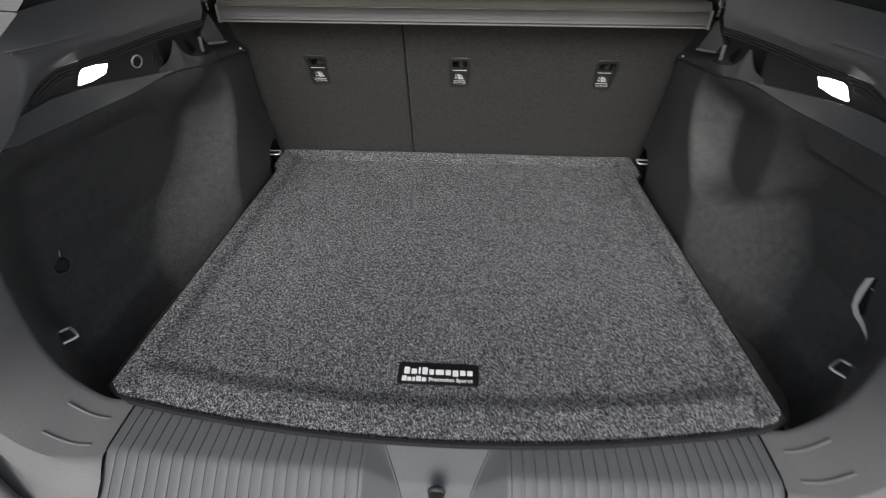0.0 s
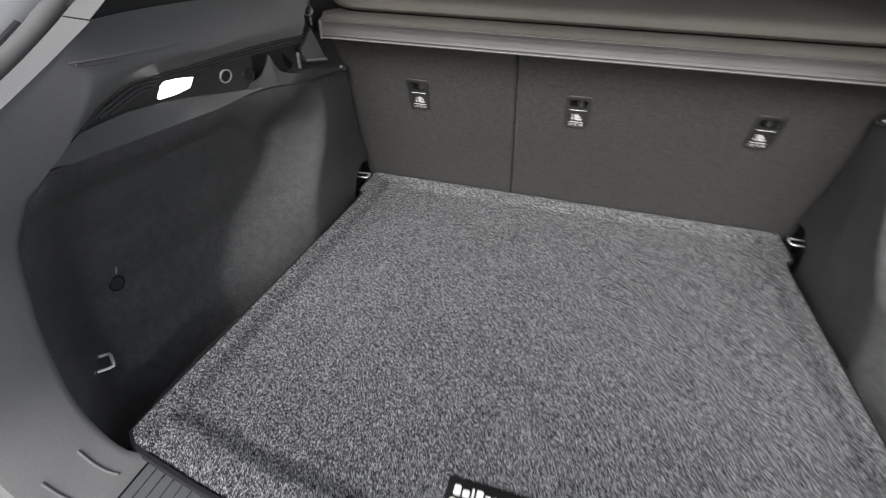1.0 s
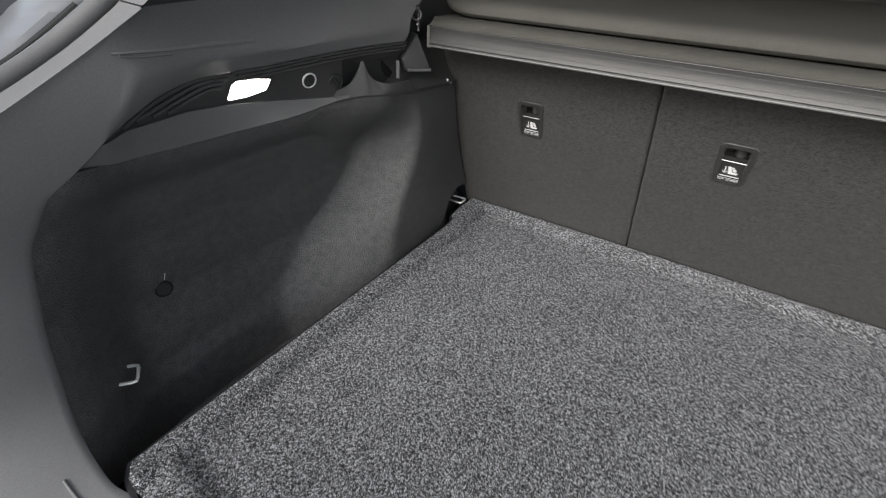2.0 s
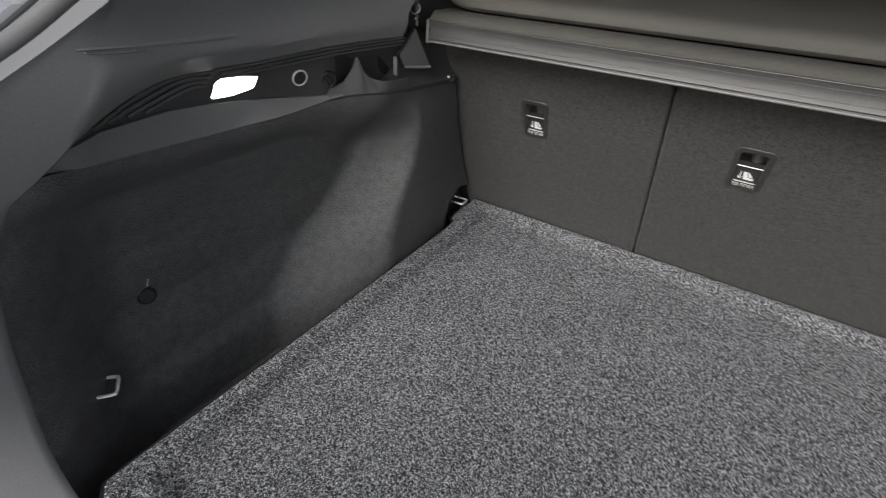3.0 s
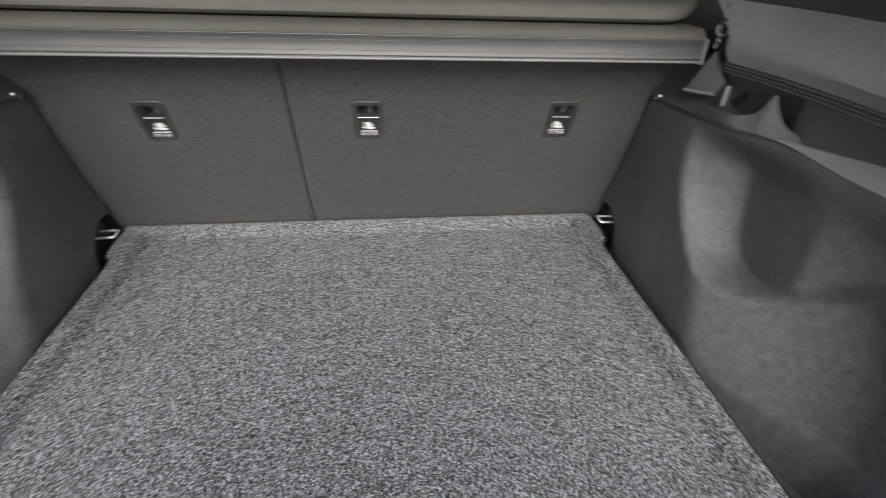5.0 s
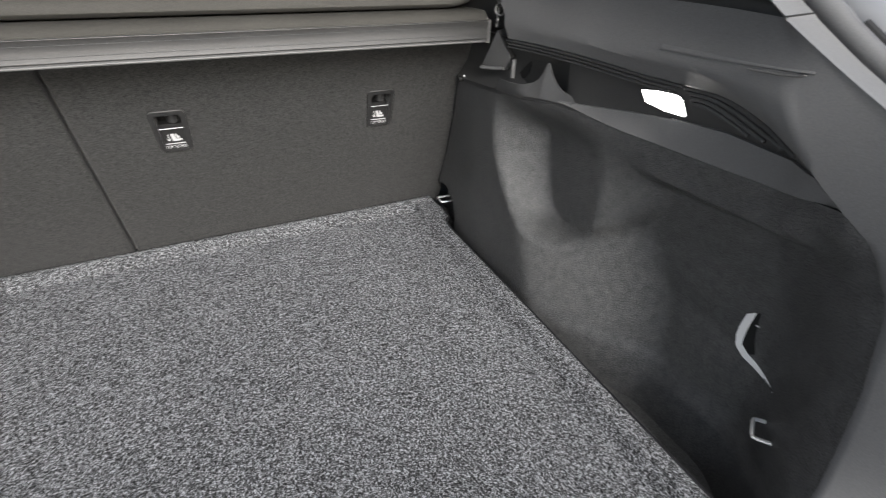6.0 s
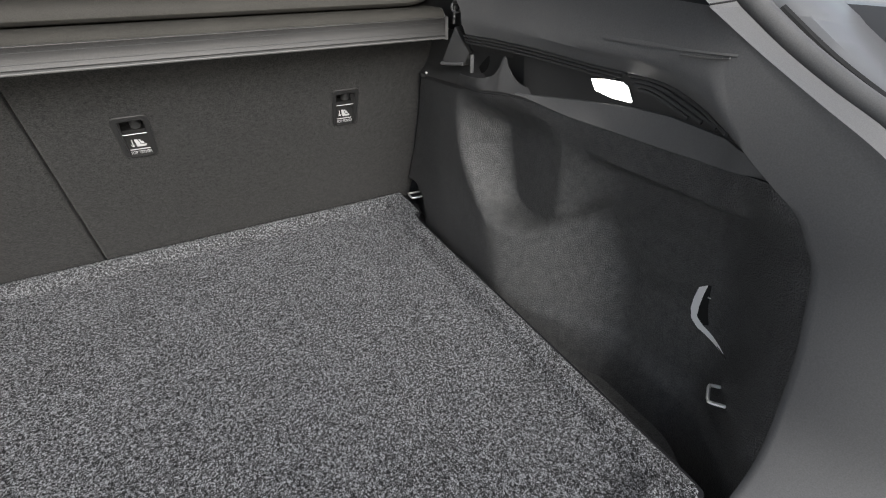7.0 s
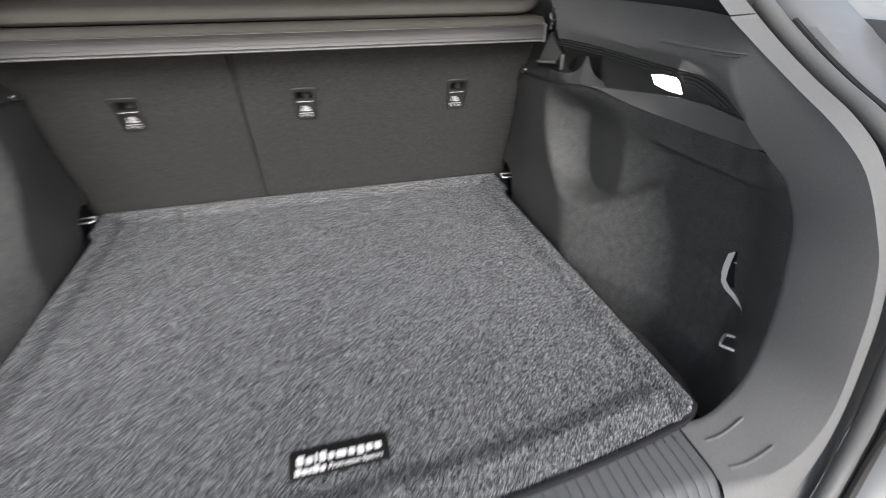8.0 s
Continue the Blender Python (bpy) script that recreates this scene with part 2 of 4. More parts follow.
def carve(bm, cutters):
    """bm with the cutters' shapes taken out of it."""
    def solid(b, name):
        me = bpy.data.meshes.new(name)
        b.to_mesh(me)
        b.free()
        return new(name, me)
    ob = solid(bm, "block")
    tools = []
    for c in cutters:
        tools.append(solid(c, "cutter"))
        md = ob.modifiers.new("cut", "BOOLEAN")
        md.operation, md.solver, md.object = "DIFFERENCE", "EXACT", tools[-1]
    me = bpy.data.meshes.new_from_object(ob.evaluated_get(bpy.context.evaluated_depsgraph_get()))
    out = bmesh.new()
    out.from_mesh(me)
    for o in (ob, *tools):
        d = o.data
        bpy.data.objects.remove(o)
        bpy.data.meshes.remove(d)
    bpy.data.meshes.remove(me)
    return out


def smooth01(t):
    t = max(0.0, min(1.0, t))
    return t * t * (3 - 2 * t)


# ---------------------------------------------------------------- ground and car shell
def ground():
    bm = bmesh.new()
    for x, y in ((-60, -60), (60, -60), (60, 60), (-60, 60)):
        bm.verts.new((x, y, -0.72))
    bm.faces.new(bm.verts)
    tagged(part("ground", bm, M_PAVING, None, "pale grey concrete ground, kept pale to bounce light into the boot"), "", "ground", "", "structure")


def slab(name, lo, hi, mat, label, bevel=0.0, m=None):
    bm = bmesh.new()
    bmesh.ops.create_cube(bm, size=1)
    bmesh.ops.scale(bm, vec=[b - a for a, b in zip(lo, hi)], verts=bm.verts)
    bmesh.ops.translate(bm, vec=[(a + b) / 2 for a, b in zip(lo, hi)], verts=bm.verts)
    if bevel:
        bmesh.ops.bevel(bm, geom=bm.edges[:], offset=bevel, segments=2, affect="EDGES", profile=0.5)
    if m:
        bm.transform(m)
    return tagged(part(name, bm, mat, None, label, smooth=False), "", "car shell", "", "structure")


ground()
slab("floor", (-0.515, 0.41, -0.086), (0.515, 1.42, -0.0125), M_FLOORBOARD, "black felt boot floor under the mat")
slab("floor_well", (-0.74, 0.36, -0.12), (0.74, 2.40, -0.088), M_FELT, "black floor well beside the boot floor")
slab("ceiling", (-0.66, 1.03, 0.86), (0.66, 2.4, 0.89), M_LINER, "grey cloth headliner over the boot")


def tailgate():
    """Unseen raised tailgate added to shade the boot, its rear window cut out."""
    bm = bmesh.new()
    bmesh.ops.create_cube(bm, size=1)
    bmesh.ops.scale(bm, vec=(1.16, 0.97, 0.04), verts=bm.verts)
    bmesh.ops.translate(bm, vec=(0, 0.465, 0), verts=bm.verts)
    hole = bmesh.new()
    bmesh.ops.create_cube(hole, size=1)
    bmesh.ops.scale(hole, vec=(0.92, 0.46, 0.2), verts=hole.verts)
    bmesh.ops.translate(hole, vec=(0, 0.34, 0), verts=hole.verts)
    bm = carve(bm, [hole])
    bm.transform(pose(0, 1.05, 0.92) @ pose(0, 0, 0, -24) @ pose(0, 0, 0, 0, 0, 180))
    tagged(part("tailgate", bm, M_PLASTIC, None, "open tailgate raised over the boot, added unseen to shade it", smooth=False), "", "car shell", "", "structure")


tailgate()


def pane(name, outline, depth, m, label):
    """A near-black pane added to block light, its outline in x, z before m places it."""
    tagged(part(name, prism(outline, depth, m), M_LIGHTSTOP, None, label, smooth=False), "", "car window", "", "structure")


# opaque panes added out of view to keep light off the linings
for i, sx in enumerate((-1, 1)):
    pane("window_%d" % (i + 1), [(0.66, 0.50), (2.39, 0.50), (2.39, 0.70), (0.95, 0.70)], 0.005, pose(sx * 0.618, 0, 0, 0, 0, 90), "near-black pane added unseen to block side light")
pane("window_3", [(-0.46, 0.11), (0.46, 0.11), (0.46, 0.57), (-0.46, 0.57)], 0.006, pose(0, 1.05, 0.92) @ pose(0, 0, 0, -24) @ pose(0, 0, 0, 0, 0, 180) @ pose(0, 0, 0, -90) @ pose(0, 0, 0, 0, 0, 0), "near-black pane added unseen to block light through the tailgate")
# unseen outer sides that stop sky light leaking in round the lining
for sx, side in ((1, "right"), (-1, "left")):
    slab("wall_" + side, (min(sx * 0.74, sx * 0.78), 0.42, -0.30), (max(sx * 0.74, sx * 0.78), 2.40, 0.50), M_PAINT, "plain grey body side, added unseen against light leaks")
slab("wall_front", (-0.8, 2.38, -0.1), (0.8, 2.42, 0.9), M_FELT, "dark far end of the car's cabin")

# ---------------------------------------------------------------- sides
# inner edge of the boot's opening, from the sill up the side
EDGE = [(0.470, 0.428, -0.011), (0.497, 0.415, 0.012), (0.532, 0.417, 0.048), (0.554, 0.423, 0.085), (0.568, 0.432, 0.130),
        (0.574, 0.442, 0.190), (0.575, 0.452, 0.235), (0.577, 0.465, 0.285), (0.574, 0.480, 0.312), (0.570, 0.497, 0.337),
        (0.567, 0.528, 0.357), (0.560, 0.565, 0.386), (0.554, 0.590, 0.425), (0.556, 0.612, 0.466), (0.562, 0.640, 0.503)]
CREASE = [(0.47, 0.34, -0.015), (0.5077, 0.3258, 0.0009), (0.539, 0.3201, 0.0361), (0.5671, 0.3249, 0.0749), (0.5797, 0.3327, 0.1204),
          (0.5797, 0.3423, 0.1833), (0.5816, 0.353, 0.2365), (0.5797, 0.3675, 0.2898), (0.5739, 0.3811, 0.3236), (0.5661, 0.3965, 0.3575),
          (0.5658, 0.4194, 0.3841), (0.562, 0.458, 0.412), (0.56, 0.515, 0.44), (0.558, 0.575, 0.47), (0.552, 0.633, 0.503)]
BEVEL = [(0.470, 0.268, -0.076), (0.528, 0.283, -0.062), (0.577, 0.304, -0.030), (0.610, 0.322, 0.020), (0.623, 0.333, 0.080),
         (0.622, 0.342, 0.150), (0.625, 0.354, 0.215), (0.625, 0.370, 0.275), (0.622, 0.386, 0.315), (0.616, 0.402, 0.352),
         (0.609, 0.425, 0.388), (0.602, 0.468, 0.420), (0.606, 0.524, 0.443), (0.608, 0.580, 0.470), (0.600, 0.633, 0.505)]
LEDGE = [(0.560, 0.565, 0.386), (0.566, 0.600, 0.401), (0.573, 0.633, 0.412), (0.577, 0.680, 0.4225), (0.578, 0.730, 0.4230),
         (0.573, 0.788, 0.4230), (0.565, 0.849, 0.4262), (0.557, 0.903, 0.4285), (0.549, 0.962, 0.4295), (0.545, 1.003, 0.4290), (0.538, 1.053, 0.4285)]
BELLY = [(0.556, 0.612, 0.466), (0.557, 0.650, 0.457), (0.559, 0.690, 0.451), (0.560, 0.735, 0.450), (0.559, 0.780, 0.450),
         (0.557, 0.825, 0.450), (0.554, 0.870, 0.451), (0.550, 0.920, 0.453), (0.547, 0.970, 0.456), (0.542, 1.020, 0.461), (0.536, 1.070, 0.466)]
BROW = [(0.562, 0.640, 0.503), (0.572, 0.698, 0.5045), (0.577, 0.752, 0.5050), (0.577, 0.812, 0.5055), (0.576, 0.880, 0.5055),
        (0.572, 0.945, 0.506), (0.564, 1.015, 0.506), (0.551, 1.070, 0.506), (0.541, 1.130, 0.507)]
SEAM = [(0.567, 0.527, 0.356), (0.600, 0.606, 0.342), (0.612, 0.702, 0.334), (0.606, 0.780, 0.334), (0.591, 0.845, 0.338),
        (0.567, 0.908, 0.351), (0.552, 0.940, 0.354), (0.530, 0.998, 0.350), (0.527, 1.100, 0.343), (0.530, 1.200, 0.336)]
BAND = [(0.564, 0.545, 0.372), (0.598, 0.601, 0.375), (0.612, 0.685, 0.375), (0.608, 0.744, 0.372), (0.597, 0.823, 0.364), (0.570, 0.905, 0.356)]


def at_y(line, y, k):
    ys = [p[1] for p in line]
    return float(np.interp(y, ys, [p[k] for p in line]))


def wall_x(y, z, sx):
    """Half the boot's width at the felt lining: a deep pocket behind the opening, the wheel arch ahead of it."""
    zz = [p[2] for p in EDGE[:11]]
    zc = max(z, 0.055)
    ye, xe = float(np.interp(zc, zz, [p[1] for p in EDGE[:11]])), float(np.interp(zc, zz, [p[0] for p in EDGE[:11]]))
    deep = float(np.interp(z, [-0.10, 0, 0.1, 0.2, 0.28, 0.34], [0.606, 0.652, 0.668, 0.660, 0.640, 0.612]))
    deep = max(deep, 0) - 0.03 * smooth01((y - 0.72) / 0.3)
    arch = float(np.interp(z, [0, 0.15, 0.34], [0.527, 0.535, 0.529])) + 0.012 * smooth01((y - 1.12) / 0.2)
    if sx > 0:
        turn = float(np.interp(z, [-0.02, 0.0, 0.05, 0.10, 0.15, 0.20, 0.30, 0.36], [0.785, 0.795, 0.815, 0.835, 0.862, 0.91, 0.96, 0.98]))
        wide = 0.20
    else:
        turn = float(np.interp(z, [-0.05, 0.0, 0.067, 0.12, 0.16, 0.20, 0.26, 0.36], [0.870, 0.893, 0.931, 0.977, 1.012, 1.037, 1.052, 1.055]))
        wide = float(np.interp(z, [0, 0.067, 0.12, 0.16, 0.20, 0.30], [0.19, 0.155, 0.115, 0.10, 0.088, 0.08]))
    x = deep + (arch - deep) * ramp01((y - turn) / wide + 0.5)
    x = xe + 0.004 + (x - xe - 0.004) * smooth01((y - ye + 0.02) / 0.17)
    if sx > 0:
        # on this side the arch has a scoop: one step up from the pocket, a flat, then the next step
        mid = 0.604 + 0.04 * (y - 0.90) + 0.03 * (z - 0.2)
        two = deep + (mid - deep) * ramp01((y - 0.790 - 0.10 * (z - 0.12)) / 0.090 + 0.5) + (arch - mid) * ramp01((y - float(np.interp(z, [0.10, 0.16, 0.24, 0.32], [0.965, 0.995, 1.028, 1.035]))) / 0.060 + 0.5)
        k = smooth01((z - 0.108 - 5.0 * (y - 0.91) ** 2) / 0.034)
        x += (two - x) * k * smooth01((y - 0.70) / 0.04)
    # hollow round the lashing eye beside the backrest
    x += 0.036 * smooth01((1.04 - math.hypot((y - 1.285) / 0.074, (z - 0.002) / 0.060)) / 0.14)
    x += 0.0006 * math.sin(37 * y + 11 * z) * math.sin(29 * z - 7 * y)
    top = at_y(SEAM, y, 2)
    fade = 0.055 + (0.02 * smooth01((y - 0.82) / 0.06) if sx > 0 else 0.06 * smooth01((y - 0.86) / 0.10))
    flush = at_y(SEAM, y, 0) + 0.004
    soft = x + (flush - x) * smooth01((z - top + fade) / fade)
    if sx < 0:
        return soft
    # behind the lamp a flat shoulder runs below the band, with a short step back into the pocket
    step = x + (flush + 0.06 * (top - z) - x) * smooth01((z - top + 0.066) / 0.020)
    return soft + (step - soft) * (1 - smooth01((y - 0.775) / 0.05)) * smooth01((y - 0.53) / 0.06)


def ramp01(t):
    """A straight slope from 0 to 1 with short rounded ends."""
    return sum(max(0.0, min(1.0, t + d)) for d in (-0.07, -0.035, 0, 0.035, 0.07)) / 5


def lining(sx, side):
    th = thing("side_lining", (sx * 0.6, 0.85, 0), "black felt side lining moulded over the wheel arch", "car lining", "boot linings")
    rows = []
    for i in range(73):
        v, row = i / 72, []
        yr = float(np.interp(max(0.055, -0.095 + v * 0.452), [p[2] for p in EDGE[:11]], [p[1] for p in EDGE[:11]])) - 0.004
        for j in range(97):
            u = j / 96
            yf = 1.348 - 0.385 * max(0.0, -0.095 + v * 0.432) - 0.006
            y = yr + (yf - yr) * u
            z = -0.095 + v * (at_y(SEAM, y, 2) + 0.095)
            row.append((sx * wall_x(y, z, sx), y, z))
        rows.append(row)
    part("felt", sheet(rows, 0.004, (sx, 0, 0)), M_FELT, th)
    if sx < 0:
        for r, k, mat, name in ((0.0135, 0.0022, M_DARK, "eyelet"), (0.0105, 0.0026, M_BLACK, "eyelet_cap")):
            c = Vector((sx * (wall_x(0.609, 0.111, sx) - 0.0005), 0.609, 0.111))
            part(name, disc(c, (-sx, -0.15, 0.1), r, k), mat, th, "black plastic eyelet" if k < 0.0024 else "")
        part("slit", tube([(sx * (wall_x(0.614, z, sx) - 0.0003), 0.614 + (z - 0.125) * 0.3, z) for z in (0.126, 0.131, 0.137)], 0.0006, 5), M_EDGE, th, "pale scratch above the eyelet")
    else:
        # cut flap whose pale core shows along two sides of the opening
        outer = [(0.6045, 0.1475), (0.6075, 0.125), (0.6075, 0.106), (0.602, 0.092), (0.588, 0.084), (0.560, 0.0795), (0.531, 0.079)]
        inner = [(0.594, 0.157), (0.5965, 0.135), (0.5975, 0.115), (0.5965, 0.0975), (0.583, 0.0905), (0.557, 0.084), (0.5305, 0.0795)]
        gap = [(0.5895, 0.159), (0.588, 0.142), (0.586, 0.127), (0.582, 0.110), (0.576, 0.0955)]
        o, i = straight(outer, 28), straight(inner, 28)

        def on_wall(p, proud):
            return (sx * (wall_x(p.y, p.z, sx) - proud), p.y, p.z)
        part("rim", tube([on_wall(p, 0.0012) for p in o], 0.0014, 6), M_FELT, th, "black felt lip of the opening")
        part("cut_edge", sheet([[on_wall(a.lerp(b, t), 0.0028 - 0.002 * t) for t in (0, 0.3, 0.7, 1)] for a, b in zip(o, i)]), M_EDGE, th, "pale grey cut core of the lining")
        # the felt is not cut: a dark sheet on it paints the opening's shade
        g, h = straight(gap, 16), straight(inner[:5], 16)
        part("opening", sheet([[on_wall(a.lerp(b, t), 0.0007) for t in (0, 0.5, 1)] for a, b in zip(h, g)]), M_DARK, th, "dark sheet standing for the shaded opening")
        part("clip", tube([on_wall(Vector((0, 0.589, 0.139)), 0.002), on_wall(Vector((0, 0.585, 0.1395)), 0.002)], 0.0011, 6), M_CHROME, th, "small bright clip in the opening")
    return th


def mirror(pts, sx):
    return [(sx * x, y, z) for x, y, z in pts]


def pillar(sx):
    th = thing("pillar_trim", (sx * 0.58, 0.45, 0), "grey grained plastic trim round the boot opening", "car trim", "boot opening trims")
    n = 57
    a, c, b = spline(mirror(EDGE, sx), n), spline(mirror(CREASE, sx), n), spline(mirror(BEVEL, sx), n)
    rows, out = [], Vector((-sx, 0, 0.3)).normalized()
    first = min(range(n), key=lambda i: (a[i] - Vector((sx * EDGE[11][0], *EDGE[11][1:]))).length)
    for i in range(n):
        k = min(1.0, i / 8)
        low = k * (1 - smooth01((i - first + 12) / 12))
        mid = [a[i].lerp(c[i], t) + out * 0.004 * w * low for t, w in ((0.06, 0.3), (0.3, 0.8), (0.55, 1), (0.8, 0.8), (0.94, 0.45))]
        bev = [c[i].lerp(b[i], t) + out * 0.003 * w * (1 - k) for t, w in ((0.12, 1), (0.35, 2.2), (0.52 + 0.34 * smooth01((i - 30) / 14), 2.5))]
        fall = Vector((0, 0.024 * min(1.0, max(0.0, (i - 4) / 8)), 0))
        tuck = a[i] + Vector((sx * 0.003, 0.004, 0)) if i <= first else a[i]
        rows.append([tuck, a[i], *mid, c[i] + out * 0.001, *bev, bev[-1].lerp(b[i], 0.12) + fall * 0.1, b[i] + fall, b[i] + fall + Vector((sx * 0.006, 0.006, 0.0)), b[i] + Vector((sx * 0.030, 0.010, -0.002))])
    bm = sheet(rows)
    # upper panel over the lamp, in one piece with the pillar
    m = n - first
    w = 61
    lo, belly, hi = spline(mirror(LEDGE, sx), w), spline(mirror(BELLY, sx), w), spline(mirror(BROW, sx), w)
    rows = [a[first:]]
    for i in range(1, w):
        mid = lo[i].lerp(belly[i], 0.5) + Vector((-sx * 0.003, 0, 0))
        col = spline([lo[i], mid, belly[i], hi[i]], m)
        f = max(0.0, 1 - i / 18) ** 2
        old = spline([lo[0], lo[0].lerp(belly[0], 0.5), belly[0], hi[0]], m)
        rows.append([p + (q - r) * f for p, q, r in zip(col, a[first:], old)])
    skin = sheet(rows)
    part_of = {}
    for v in skin.verts:
        part_of[v] = bm.verts.new(v.co)
    for f in skin.faces:
        bm.faces.new([part_of[v] for v in f.verts])
    skin.free()
    bmesh.ops.remove_doubles(bm, verts=bm.verts, dist=0.0002)
    bmesh.ops.recalc_face_normals(bm, faces=bm.faces)
    part("trim", bm, M_PLASTIC, th)
    rows = [[p + Vector((sx * 0.0005, 0, -0.0002)), p + Vector((sx * 0.004, 0.001, -0.003)), p + Vector((sx * (0.006 + 0.011 * smooth01((p.y - 0.56) / 0.08)), 0.002, -0.003)), p + Vector((sx * 0.034, 0.002, 0.0))] for p in lo]
    part("ledge_underside", sheet(rows), M_PLASTIC, th)
    # two long pressed grooves low in the corner
    for t, w, near, far in ((0.30, 0.8, 0.4845, 0.5290), (0.76, 0.8, 0.4860, 0.5330)):
        line = [(a[i].lerp(c[i], t) + out * (0.004 * w * min(1.0, i / 8) + 0.0006)) for i in range(20)]
        line = [p for p in line if near < abs(p.x) < far]
        part("bead", tube(spline(line, 14), 0.0019, 8), M_PLASTIC, th, "long raised bead")
    # rubber seal and painted flange outside the trim
    path = spline(mirror([(x + 0.011, y - 0.011, z - 0.004) for x, y, z in BEVEL], sx), 48)
    seal = thing("door_seal", (sx * 0.64, 0.40, 0.1), "black rubber tailgate seal along the boot opening", "seal", "tailgate seals")
    part("seal", tube(path, 0.011, 10), M_RUBBER, seal)
    # black tube stands for the dark groove between seal and flange
    part("lip", tube([p + Vector((sx * 0.016, -0.014, -0.002)) for p in path], 0.006, 8), M_SEALGROOVE, seal, "black tube for the dark groove beside the seal")
    fl = thing("body_flange", (sx * 0.66, 0.36, 0.1), "light grey painted body flange outside the seal", "car body", "body flanges")
    rows = [[p + Vector(o) for o in ((sx * 0.016, 0.014, 0), (sx * 0.020, -0.016, -0.004), (sx * 0.030, -0.034, -0.005), (sx * 0.052, -0.044, -0.008), (sx * 0.12, -0.040, -0.012), (sx * 0.20, 0.02, -0.03))] for p in path]
    part("flange", sheet(rows), M_PAINT, fl)
    return th


def upper_side(sx):
    th = thing("side_trim", (sx * 0.57, 0.85, 0.34), "dark grey plastic side trim with ledge, pocket and rails", "car trim", "boot side trims")
    n = 61
    # band over the felt and the recess that holds the lamp
    seam = spline(mirror(SEAM, sx), n)
    rows = []
    for i in range(n):
        s = seam[i]
        y = s.y
        band = Vector((sx * at_y(BAND, y, 0), y, max(at_y(BAND, y, 2), s.z + 0.004)))
        top = Vector((sx * (at_y(LEDGE, y, 0) + 0.011 * smooth01((y - 0.56) / 0.08)), y, at_y(LEDGE, y, 2) - 0.003))
        deep = Vector((sx * 0.002, 0, 0)) * smooth01((y - 0.55) / 0.05)
        tuck = Vector((sx * 0.006, 0, -0.004))
        lip = Vector((-sx * 0.002, 0, 0.0005))
        hide = Vector((sx * 0.012 * (1 - smooth01((y - 0.535) / 0.045)), 0, 0))
        s, band, top = s + hide, band + hide, top + hide
        rows.append([s + tuck, s + lip, s + lip + Vector((0, 0, 0.002)), band + lip, band + deep + Vector((0, 0, 0.0012)), band + deep + Vector((0, 0, 0.0015)), band.lerp(top, 0.5) + deep, top + deep, top + deep + Vector((sx * 0.006, 0, 0.025))])
    rows = [r for r in rows if r[1].y < 0.93]
    part("band", sheet([r[:5] for r in rows]), M_PLASTIC, th)
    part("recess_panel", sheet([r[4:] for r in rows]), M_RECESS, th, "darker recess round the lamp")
    side_details(sx, th)
    return th


def recess_x(y, z):
    """Half width at the recess round the lamp."""
    zb, zt = at_y(BAND, y, 2), at_y(LEDGE, y, 2) - 0.003
    xb, xt = at_y(BAND, y, 0) + 0.002, at_y(LEDGE, y, 0) + 0.013 * smooth01((y - 0.56) / 0.08)
    return xb + (xt - xb) * (z - zb) / (zt - zb)


